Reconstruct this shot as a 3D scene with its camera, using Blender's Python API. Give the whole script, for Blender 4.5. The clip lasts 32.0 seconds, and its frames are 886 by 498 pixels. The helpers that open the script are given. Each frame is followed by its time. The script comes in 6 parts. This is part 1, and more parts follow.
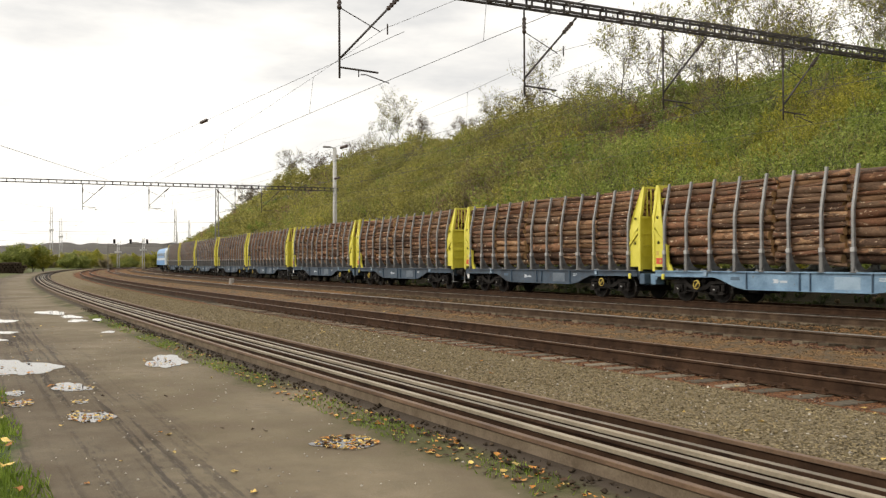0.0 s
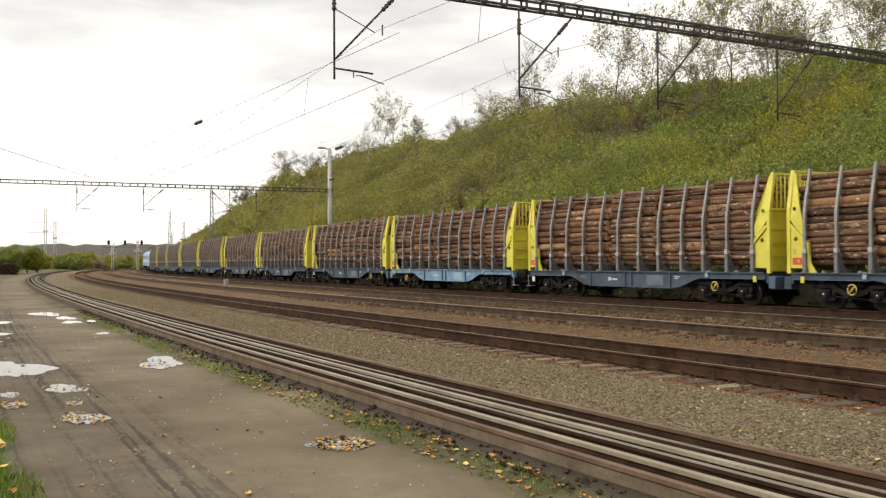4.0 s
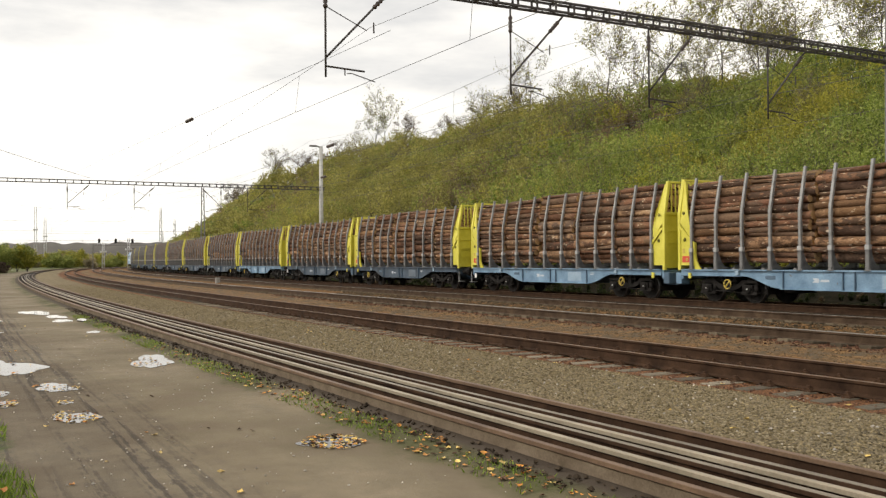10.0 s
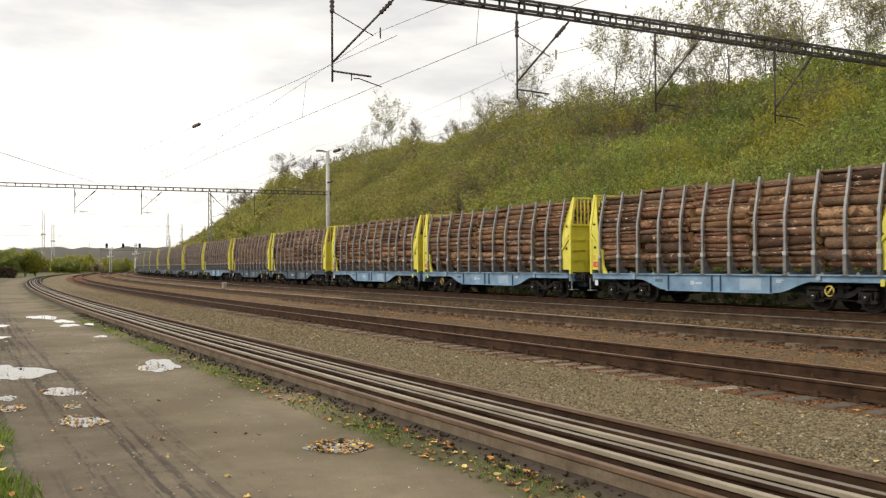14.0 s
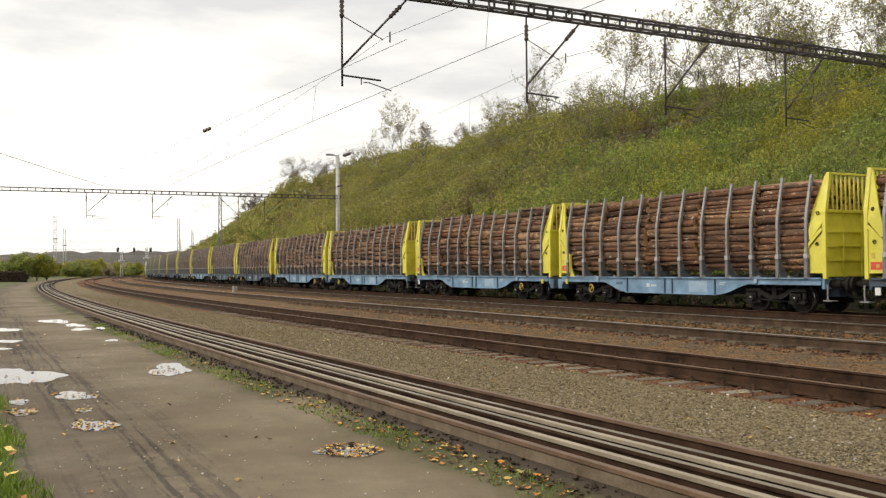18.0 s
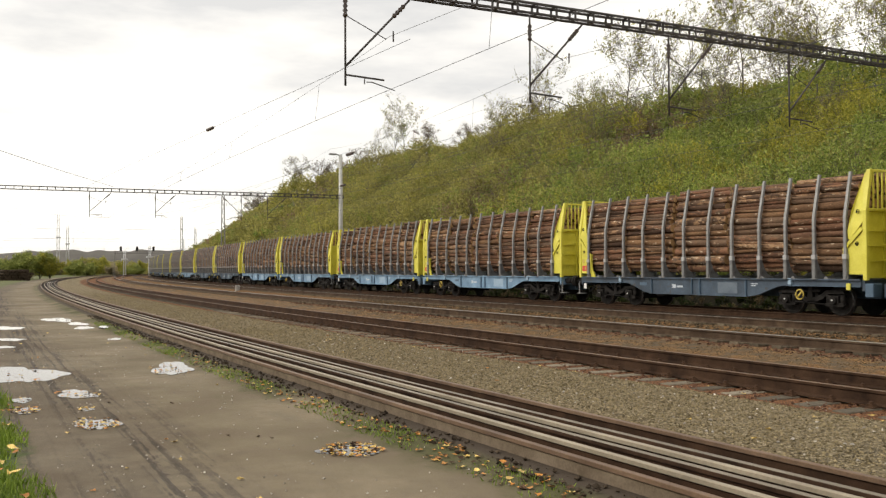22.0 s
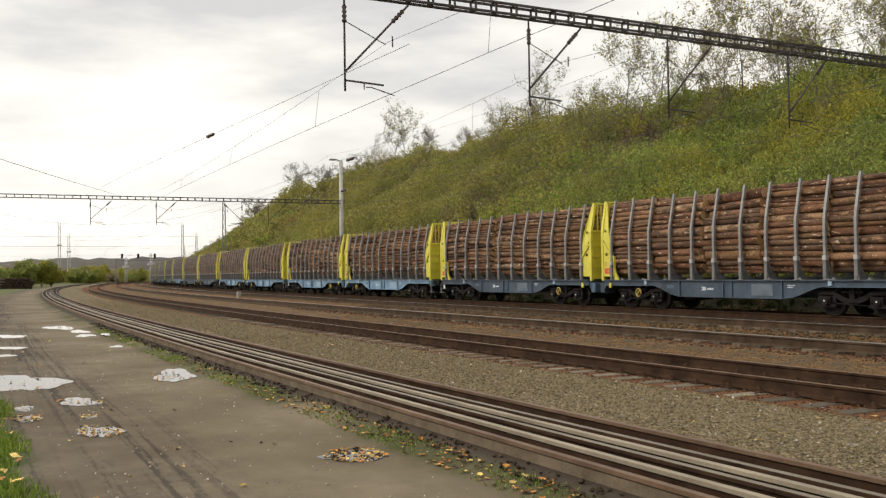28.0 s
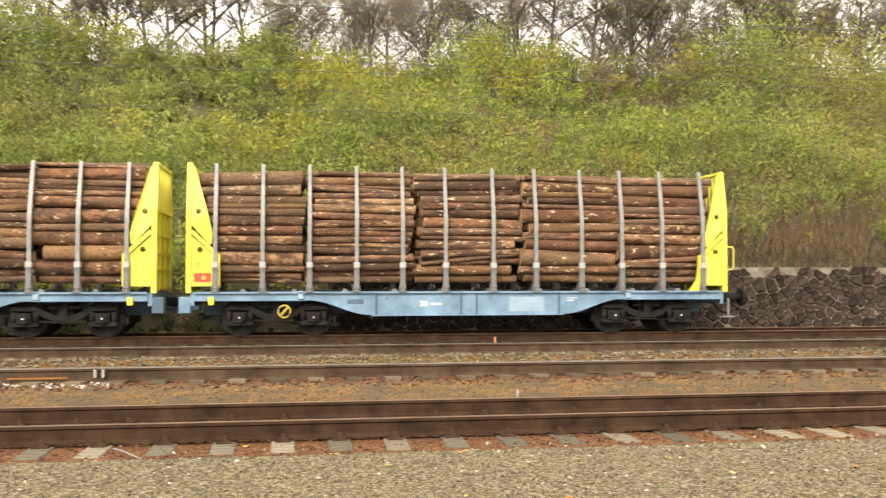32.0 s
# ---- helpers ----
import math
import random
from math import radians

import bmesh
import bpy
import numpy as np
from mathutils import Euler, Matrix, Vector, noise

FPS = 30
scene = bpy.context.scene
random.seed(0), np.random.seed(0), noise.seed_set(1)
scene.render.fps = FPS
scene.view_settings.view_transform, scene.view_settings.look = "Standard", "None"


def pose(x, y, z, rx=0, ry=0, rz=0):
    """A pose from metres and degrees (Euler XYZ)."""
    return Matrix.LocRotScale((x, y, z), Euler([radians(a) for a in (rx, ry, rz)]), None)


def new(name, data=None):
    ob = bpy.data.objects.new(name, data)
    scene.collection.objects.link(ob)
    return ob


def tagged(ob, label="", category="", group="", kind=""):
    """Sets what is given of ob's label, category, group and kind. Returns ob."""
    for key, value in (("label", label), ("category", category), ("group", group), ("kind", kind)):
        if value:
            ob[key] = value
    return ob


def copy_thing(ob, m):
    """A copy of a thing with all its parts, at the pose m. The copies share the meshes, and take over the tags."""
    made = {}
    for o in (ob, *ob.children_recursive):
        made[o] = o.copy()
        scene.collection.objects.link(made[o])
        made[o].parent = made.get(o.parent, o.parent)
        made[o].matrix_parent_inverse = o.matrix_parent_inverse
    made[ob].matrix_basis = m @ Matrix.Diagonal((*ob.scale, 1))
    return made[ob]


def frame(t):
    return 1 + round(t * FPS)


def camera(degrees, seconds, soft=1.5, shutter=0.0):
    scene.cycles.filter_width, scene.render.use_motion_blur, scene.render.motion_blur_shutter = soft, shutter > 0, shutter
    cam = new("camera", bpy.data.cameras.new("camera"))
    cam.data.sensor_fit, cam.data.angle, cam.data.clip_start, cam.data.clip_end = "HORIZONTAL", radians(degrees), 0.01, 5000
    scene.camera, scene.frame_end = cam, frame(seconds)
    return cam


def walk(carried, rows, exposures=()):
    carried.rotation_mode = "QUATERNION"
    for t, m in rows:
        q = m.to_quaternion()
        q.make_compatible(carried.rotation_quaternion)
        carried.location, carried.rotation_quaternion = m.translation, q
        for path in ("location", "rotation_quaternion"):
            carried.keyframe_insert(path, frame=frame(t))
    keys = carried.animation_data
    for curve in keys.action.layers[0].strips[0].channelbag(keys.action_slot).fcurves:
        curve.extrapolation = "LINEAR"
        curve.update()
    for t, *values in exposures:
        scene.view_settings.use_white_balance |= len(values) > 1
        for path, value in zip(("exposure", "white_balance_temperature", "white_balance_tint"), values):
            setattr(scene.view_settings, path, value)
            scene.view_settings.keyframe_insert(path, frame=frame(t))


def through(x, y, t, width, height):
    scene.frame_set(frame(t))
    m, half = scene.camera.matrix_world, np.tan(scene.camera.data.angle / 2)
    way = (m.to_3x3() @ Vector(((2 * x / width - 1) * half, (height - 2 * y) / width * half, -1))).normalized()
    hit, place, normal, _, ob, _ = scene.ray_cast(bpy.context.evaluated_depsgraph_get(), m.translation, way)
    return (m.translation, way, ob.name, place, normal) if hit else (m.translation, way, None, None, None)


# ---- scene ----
cam = camera(51.155, 32.0, soft=1.3, shutter=0.2)
walk(cam, [
    (0, pose(0.000, 0.000, 1.623, 90.763, 0.305, 61.265)),
    (0.5, pose(0.000, 0.000, 1.623, 90.861, 0.203, 61.207)),
    (1, pose(0.000, 0.000, 1.623, 90.871, 0.182, 61.157)),
    (1.5, pose(0.000, 0.000, 1.623, 90.916, 0.204, 61.143)),
    (2, pose(0.000, 0.000, 1.623, 90.941, 0.282, 61.051)),
    (2.5, pose(0.000, 0.000, 1.623, 90.937, 0.357, 60.978)),
    (3, pose(0.000, 0.000, 1.623, 90.854, 0.365, 60.912)),
    (3.5, pose(0.000, 0.000, 1.623, 90.817, 0.310, 60.927)),
    (5.5, pose(0.000, 0.000, 1.623, 90.894, 0.526, 61.084)),
    (6, pose(0.000, 0.000, 1.623, 90.943, 0.494, 61.043)),
    (6.5, pose(0.000, 0.000, 1.623, 91.018, 0.409, 60.975)),
    (7, pose(0.000, 0.000, 1.623, 91.106, 0.326, 60.892)),
    (7.5, pose(0.000, 0.000, 1.623, 91.078, 0.277, 60.793)),
    (8, pose(0.000, 0.000, 1.623, 91.078, 0.273, 60.790)),
    (8.5, pose(0.000, 0.000, 1.623, 91.012, 0.292, 60.743)),
    (9, pose(0.000, 0.000, 1.623, 90.905, 0.313, 60.604)),
    (9.5, pose(0.000, 0.000, 1.623, 90.800, 0.419, 60.488)),
    (10, pose(0.000, 0.000, 1.623, 90.692, 0.421, 60.444)),
    (10.5, pose(0.000, 0.000, 1.623, 90.682, 0.427, 60.477)),
    (11, pose(0.000, 0.000, 1.623, 90.705, 0.423, 60.484)),
    (11.5, pose(0.000, 0.000, 1.623, 90.771, 0.478, 60.500)),
    (12, pose(0.000, 0.000, 1.623, 90.816, 0.493, 60.541)),
    (12.5, pose(0.000, 0.000, 1.623, 90.830, 0.489, 60.544)),
    (13, pose(0.000, 0.000, 1.623, 90.834, 0.469, 60.553)),
    (13.5, pose(0.000, 0.000, 1.623, 90.876, 0.504, 60.665)),
    (14, pose(0.000, 0.000, 1.623, 90.981, 0.436, 60.848)),
    (14.5, pose(0.000, 0.000, 1.623, 91.042, 0.428, 60.923)),
    (16.5, pose(0.000, 0.000, 1.623, 91.111, 0.917, 61.082)),
    (17, pose(0.000, 0.000, 1.623, 91.178, 0.728, 61.236)),
    (17.5, pose(0.000, 0.000, 1.623, 91.204, 0.573, 61.388)),
    (18, pose(0.000, 0.000, 1.623, 91.213, 0.507, 61.461)),
    (18.5, pose(0.000, 0.000, 1.623, 91.215, 0.480, 61.532)),
    (19, pose(0.000, 0.000, 1.623, 91.257, 0.434, 61.571)),
    (19.5, pose(0.000, 0.000, 1.623, 91.286, 0.374, 61.658)),
    (20, pose(0.000, 0.000, 1.623, 91.299, 0.385, 61.698)),
    (20.5, pose(0.000, 0.000, 1.623, 91.316, 0.391, 61.758)),
    (21, pose(0.000, 0.000, 1.623, 91.318, 0.320, 61.710)),
    (21.5, pose(0.000, 0.000, 1.623, 91.284, 0.254, 61.691)),
    (22, pose(0.000, 0.000, 1.623, 91.203, 0.324, 61.622)),
    (22.5, pose(0.000, 0.000, 1.623, 91.158, 0.362, 61.562)),
    (23, pose(0.000, 0.000, 1.623, 91.107, 0.307, 61.539)),
    (23.5, pose(0.000, 0.000, 1.623, 91.026, 0.322, 61.511)),
    (24, pose(0.000, 0.000, 1.623, 90.971, 0.315, 61.529)),
    (24.5, pose(0.000, 0.000, 1.623, 90.943, 0.324, 61.496)),
    (25, pose(0.000, 0.000, 1.623, 90.893, 0.347, 61.446)),
    (25.5, pose(0.000, 0.000, 1.623, 90.897, 0.432, 61.415)),
    (27.5, pose(0.000, 0.000, 1.623, 91.379, 0.903, 61.734)),
    (28, pose(0.000, 0.000, 1.623, 91.474, 0.855, 61.702)),
    (28.5, pose(-0.000, -0.006, 1.630, 91.572, 0.832, 61.282)),
    (29, pose(-0.000, -0.012, 1.636, 91.640, 0.927, 58.365)),
    (29.5, pose(-0.000, -0.018, 1.642, 91.680, 1.300, 52.720)),
    (30, pose(-0.000, -0.023, 1.649, 91.430, 0.730, 36.495)),
    (30.2, pose(-0.000, -0.026, 1.651, 91.415, 0.651, 29.470)),
    (30.5, pose(-0.001, -0.021, 1.650, 91.500, 0.320, 21.205)),
    (31, pose(-0.002, -0.012, 1.649, 91.665, 0.303, 9.795)),
    (31.5, pose(-0.002, -0.003, 1.647, 91.727, 0.359, -0.045)),
    (32, pose(-0.003, 0.006, 1.645, 91.637, -0.006, -8.560)),
], exposures=[(0.0, -0.06, 6900, 10), (26.5, -0.06, 6900, 10), (28.0, -0.24, 6900, 10), (29.0, -0.18, 6950, 10), (29.5, 0.06, 7050, 10), (30.2, 0.48, 7350, 10), (30.5, 0.70, 7380, 10), (31.0, 0.93, 7450, 10), (32.0, 0.98, 7450, 10)])

# ---- plan: all tracks lie on circles round one centre; s runs along them, off across them ----
RC = 1308.46
TRACK_A, TRACK_B, TRACK_C, TRACK_E, TRACK_D = 5.54, 11.455, 16.25, 20.13, 24.32
RAIL_GAP = 1.505
PHASE_B = (130.0 - 1.52) % 0.645
Z_B, Z_C, Z_E, Z_D = 0.0, 0.16, 0.20, 0.142
CANT = 0.13
PITCH = 14.891


def arc(s, off, z=0.0):
    a = s / (RC - off)
    return Vector(((RC - off) * math.sin(a), RC - (RC - off) * math.cos(a), z))


def arc_pose(s, off, z=0.0, turn=0.0):
    p = arc(s, off, z)
    return pose(p.x, p.y, p.z, 0, 0, math.degrees(s / (RC - off)) + turn)


# where the gap ahead of the eighth wagon is at each full second
TRAIN_S = [-26.7, -32.57, -38.38, -44.17, -49.97, -55.76, -61.53, -67.28, -72.98, -78.62, -84.16, -89.57, -94.85, -99.94, -104.85, -109.54,
           -114.02, -118.28, -122.33, -126.16, -129.76, -133.13, -136.25, -139.12, -141.73, -144.07, -146.12, -147.9, -149.38, -150.51,
           -151.45, -151.86, -152.07]

# ---- world and light: a bright overcast sky ----
SUN_EL, SUN_AZ = radians(36), radians(205)
world = bpy.data.worlds.new("sky")
scene.world = world
world.use_nodes = True
wn, wl = world.node_tree.nodes, world.node_tree.links
wn.clear()
w_out = wn.new("ShaderNodeOutputWorld")
w_bg = wn.new("ShaderNodeBackground")
w_sky = wn.new("ShaderNodeTexSky")
w_sky.sky_type, w_sky.sun_disc, w_sky.sun_elevation, w_sky.sun_rotation = "NISHITA", False, SUN_EL, SUN_AZ
w_co = wn.new("ShaderNodeTexCoord")
w_map = wn.new("ShaderNodeMapping")
w_map.inputs["Scale"].default_value = (1.3, 1.3, 5.5)
w_map.inputs["Location"].default_value = (2.7, 0.4, 1.1)
w_noise = wn.new("ShaderNodeTexNoise")
w_noise.inputs["Scale"].default_value, w_noise.inputs["Detail"].default_value, w_noise.inputs["Roughness"].default_value = 1.7, 7.0, 0.55
w_ramp = wn.new("ShaderNodeValToRGB")
w_ramp.color_ramp.elements[0].position, w_ramp.color_ramp.elements[0].color = 0.36, (0.60, 0.61, 0.625, 1)
w_ramp.color_ramp.elements[1].position, w_ramp.color_ramp.elements[1].color = 0.58, (1.0, 0.985, 0.95, 1)
w_gain = wn.new("ShaderNodeMix")
w_gain.data_type, w_gain.blend_type = "RGBA", "MIX"
w_gain.inputs[0].default_value = 0.94
w_scale = wn.new("ShaderNodeMix")
w_scale.data_type, w_scale.blend_type = "RGBA", "MULTIPLY"
w_scale.inputs[0].default_value = 1.0
w_scale.inputs[7].default_value = (0.1, 0.1, 0.1, 1)
wl.new(w_co.outputs["Generated"], w_map.inputs["Vector"])
wl.new(w_map.outputs["Vector"], w_noise.inputs["Vector"])
wl.new(w_noise.outputs["Fac"], w_ramp.inputs["Fac"])
wl.new(w_sky.outputs["Color"], w_scale.inputs[6])
wl.new(w_scale.outputs[2], w_gain.inputs[6])
wl.new(w_ramp.outputs["Color"], w_gain.inputs[7])
wl.new(w_gain.outputs[2], w_bg.inputs["Color"])
w_bg.inputs["Strength"].default_value = 1.42
wl.new(w_bg.outputs["Background"], w_out.inputs["Surface"])
sun = new("sun", bpy.data.lights.new("sun", "SUN"))
sun.data.energy, sun.data.angle, sun.data.color = 2.1, radians(25), (1.0, 0.97, 0.92)
sun.matrix_basis = Matrix.Rotation(-SUN_AZ, 4, "Z") @ Matrix.Rotation(-(math.pi / 2 - SUN_EL), 4, "X")

# ---- materials ----


def material(name, build):
    m = bpy.data.materials.new(name)
    m.use_nodes = True
    n, l = m.node_tree.nodes, m.node_tree.links
    build(n, l, n["Principled BSDF"])
    return m


def node(n, kind, **values):
    k = n.new("ShaderNode" + kind)
    for key, value in values.items():
        k.inputs[key.replace("_", " ")].default_value = value
    return k


def noise_fac(n, l, scale, detail=4.0, rough=0.6, coords="Object", vec=None, stretch=None):
    co = n.new("ShaderNodeTexCoord")
    src = co.outputs[coords] if vec is None else vec
    if stretch:
        mp = n.new("ShaderNodeMapping")
        mp.inputs["Scale"].default_value = stretch
        l.new(src, mp.inputs["Vector"])
        src = mp.outputs["Vector"]
    t = node(n, "TexNoise", Scale=scale, Detail=detail, Roughness=rough)
    l.new(src, t.inputs["Vector"])
    return t.outputs["Fac"]


def ramp(n, l, fac, *stops):
    r = n.new("ShaderNodeValToRGB")
    e = r.color_ramp.elements
    while len(e) < len(stops):
        e.new(0.5)
    for k, (p, c) in zip(e, stops):
        k.position, k.color = p, (*c, 1)
    l.new(fac, r.inputs["Fac"])
    return r.outputs["Color"]


def mix(n, l, fac, a, b, mode="MIX"):
    k = n.new("ShaderNodeMix")
    k.data_type, k.blend_type = "RGBA", mode
    for sock, value in ((k.inputs[0], fac), (k.inputs[6], a), (k.inputs[7], b)):
        if isinstance(value, (int, float)):
            sock.default_value = value
        elif isinstance(value, tuple):
            sock.default_value = (*value, 1)
        else:
            l.new(value, sock)
    return k.outputs[2]


def step(n, l, value, lo, hi):
    k = n.new("ShaderNodeMapRange")
    k.inputs["From Min"].default_value, k.inputs["From Max"].default_value = lo, hi
    l.new(value, k.inputs["Value"])
    return k.outputs["Result"]


def calc(n, l, op, a, b=0.0):
    k = n.new("ShaderNodeMath")
    k.operation = op
    for sock, value in zip(k.inputs, (a, b)):
        if isinstance(value, (int, float)):
            sock.default_value = value
        else:
            l.new(value, sock)
    return k.outputs[0]


def bump(n, l, bsdf, height, strength=0.5, distance=0.02):
    k = node(n, "Bump", Strength=strength, Distance=distance)
    l.new(height, k.inputs["Height"])
    l.new(k.outputs["Normal"], bsdf.inputs["Normal"])


def rnd(n):
    return n.new("ShaderNodeObjectInfo").outputs["Random"]


def island(n):
    return n.new("ShaderNodeNewGeometry").outputs["Random Per Island"]


def surface(name, dark, light, scale=6.0, rough=0.7, metal=0.0, bump_by=0.3, fine=60.0, stretch=None, wear=None, wear_at=0.62, per=None, dist=0.01):
    """A two-scale surface: broad stains, fine grain, and patches of wear."""
    def build(n, l, b):
        broad = noise_fac(n, l, scale, 5, 0.6, stretch=stretch)
        grain = noise_fac(n, l, fine, 4, 0.7, stretch=stretch)
        c = ramp(n, l, broad, (0.3, dark), (0.72, light))
        c = mix(n, l, step(n, l, grain, 0.35, 0.75), c, mix(n, l, 0.35, c, dark, "MULTIPLY"))
        if per:
            v = rnd(n) if per == "object" else island(n)
            c = mix(n, l, 1.0, c, ramp(n, l, v, (0.0, (0.52, 0.51, 0.50)), (1.0, (1.42, 1.40, 1.36))), "MULTIPLY")
        if wear:
            m = step(n, l, noise_fac(n, l, scale * 3.1, 7, 0.72), wear_at, wear_at + 0.06)
            c = mix(n, l, m, c, wear)
        l.new(c, b.inputs["Base Color"])
        b.inputs["Metallic"].default_value = metal
        b.inputs["Roughness"].default_value = rough
        b.inputs["Specular IOR Level"].default_value = 0.5 if rough < 0.7 else 0.12
        bump(n, l, b, grain, bump_by, dist)
    return material(name, build)


M_YELLOW = surface("yellow_paint", (0.58, 0.52, 0.055), (0.75, 0.69, 0.12), 1.4, 0.45, fine=30, bump_by=0.05, wear=(0.30, 0.24, 0.05), wear_at=0.69)
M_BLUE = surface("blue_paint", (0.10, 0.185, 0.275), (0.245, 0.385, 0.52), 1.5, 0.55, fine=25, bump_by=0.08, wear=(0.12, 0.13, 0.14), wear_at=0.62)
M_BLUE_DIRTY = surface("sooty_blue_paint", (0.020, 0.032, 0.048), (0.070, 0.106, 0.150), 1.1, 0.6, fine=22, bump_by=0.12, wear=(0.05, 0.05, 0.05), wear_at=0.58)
M_BLUE_DARK = surface("darker_blue", (0.05, 0.09, 0.13), (0.10, 0.16, 0.23), 1.5, 0.6, fine=30, bump_by=0.1)
M_STAKE = surface("galvanised_steel", (0.19, 0.19, 0.187), (0.355, 0.355, 0.35), 3.0, 0.5, 0.2, fine=40, bump_by=0.1)
M_FOOT = surface("grey_cast_steel", (0.12, 0.12, 0.12), (0.26, 0.26, 0.255), 4.0, 0.6, 0.2, fine=40, bump_by=0.15)
M_SOCKET = surface("bright_socket_steel", (0.34, 0.34, 0.34), (0.56, 0.56, 0.55), 4.0, 0.5, 0.2, fine=40, bump_by=0.1)
M_BOGIE = surface("sooty_bogie_steel", (0.008, 0.0075, 0.007), (0.034, 0.030, 0.027), 4.0, 0.75, 0.1, fine=50, bump_by=0.3)
M_WHEEL = surface("dark_wheel_steel", (0.014, 0.013, 0.012), (0.045, 0.040, 0.036), 5.0, 0.7, 0.3, fine=50, bump_by=0.15)
M_TREAD = surface("bright_wheel_tread", (0.25, 0.24, 0.23), (0.38, 0.37, 0.36), 8.0, 0.35, 0.9, fine=60, bump_by=0.05)
M_RUST_RAIL = surface("rusty_rail_steel", (0.026, 0.0145, 0.0090), (0.088, 0.049, 0.029), 3.0, 0.85, 0.1, fine=60, bump_by=0.25, stretch=(1, 1, 1))
M_RUST_MAIN = surface("dusty_brown_rail_steel", (0.044, 0.028, 0.018), (0.120, 0.080, 0.052), 3.0, 0.85, 0.1, fine=60, bump_by=0.25)
M_DIRT_RAIL = surface("dirt_caked_rail_steel", (0.105, 0.078, 0.052), (0.23, 0.18, 0.128), 3.0, 0.9, 0.0, fine=50, bump_by=0.3)
M_HEAD_MAIN = surface("polished_rail_head", (0.19, 0.165, 0.14), (0.31, 0.28, 0.245), 2.0, 0.4, 0.6, fine=40, bump_by=0.05)
M_RAIL_HEAD = surface("worn_rail_head", (0.115, 0.068, 0.040), (0.23, 0.145, 0.088), 2.0, 0.55, 0.3, fine=40, bump_by=0.08)
M_RAIL_STORE = surface("stored_rail_head", (0.25, 0.208, 0.148), (0.42, 0.355, 0.262), 1.2, 0.5, 0.3, fine=30, bump_by=0.08)
M_STORE_DULL = surface("dull_stored_rail_head", (0.13, 0.105, 0.075), (0.26, 0.22, 0.165), 1.2, 0.5, 0.3, fine=30, bump_by=0.08)
M_RED = surface("red_label_paint", (0.55, 0.06, 0.03), (0.70, 0.10, 0.05), 8, 0.6, fine=40, bump_by=0.05)
M_WHITE = surface("white_paint", (0.62, 0.62, 0.60), (0.80, 0.80, 0.78), 3.0, 0.6, fine=40, bump_by=0.05)
M_GREYBLUE = surface("grey_blue_panel", (0.085, 0.115, 0.15), (0.17, 0.205, 0.24), 2.0, 0.55, fine=30, bump_by=0.05)
M_PALEBLUE = surface("pale_blue_panel", (0.24, 0.34, 0.43), (0.36, 0.47, 0.57), 2.0, 0.55, fine=30, bump_by=0.05)
M_LETTER = surface("faded_white_lettering", (0.42, 0.47, 0.52), (0.58, 0.62, 0.65), 6.0, 0.6, fine=50, bump_by=0.05)
M_CONCRETE = surface("weathered_concrete", (0.24, 0.23, 0.21), (0.42, 0.40, 0.37), 2.0, 0.9, fine=50, bump_by=0.3)
M_SLEEPER = surface("lichen_grey_sleeper", (0.125, 0.108, 0.082), (0.25, 0.218, 0.17), 3.0, 0.95, fine=40, bump_by=0.5, per="object", stretch=(1, 4, 1))
M_SLEEPER_OLD = surface("brown_stained_sleeper", (0.085, 0.068, 0.047), (0.185, 0.152, 0.110), 3.0, 0.95, fine=40, bump_by=0.5, per="object", stretch=(1, 4, 1))
M_SLEEPER_DARK = surface("dark_brown_sleeper", (0.060, 0.046, 0.032), (0.135, 0.108, 0.078), 3.0, 0.95, fine=40, bump_by=0.5, per="object", stretch=(1, 4, 1))
M_MAST = surface("weathered_mast_steel", (0.19, 0.182, 0.172), (0.34, 0.33, 0.31), 3.0, 0.65, 0.3, fine=40, bump_by=0.1)
M_BEAM = surface("dark_lattice_steel", (0.060, 0.054, 0.052), (0.135, 0.124, 0.118), 3.0, 0.7, 0.2, fine=40, bump_by=0.1)
M_WIRE = surface("dark_wire", (0.09, 0.09, 0.09), (0.15, 0.15, 0.15), 3.0, 0.6, 0.5, fine=20, bump_by=0.0)
M_INSUL = surface("brown_porcelain", (0.045, 0.03, 0.025), (0.08, 0.05, 0.04), 3.0, 0.3, 0.0, fine=20, bump_by=0.0)
M_BLACK = surface("black_rubber", (0.012, 0.012, 0.012), (0.03, 0.03, 0.03), 3.0, 0.8, 0.0, fine=20, bump_by=0.1)


def log_coords(n, l):
    """Object space brought back to metres across the log, and shifted from log to log."""
    co = n.new("ShaderNodeTexCoord").outputs["Object"]
    mp = n.new("ShaderNodeMapping")
    mp.inputs["Scale"].default_value = (1.0, 0.13, 0.13)
    l.new(co, mp.inputs["Vector"])
    add = n.new("ShaderNodeVectorMath")
    add.operation = "ADD"
    l.new(mp.outputs["Vector"], add.inputs[0])
    comb = n.new("ShaderNodeCombineXYZ")
    for k in range(3):
        l.new(calc(n, l, "MULTIPLY", rnd(n), 37.0 + 23.0 * k), comb.inputs[k])
    l.new(comb.outputs[0], add.inputs[1])
    return add.outputs[0]


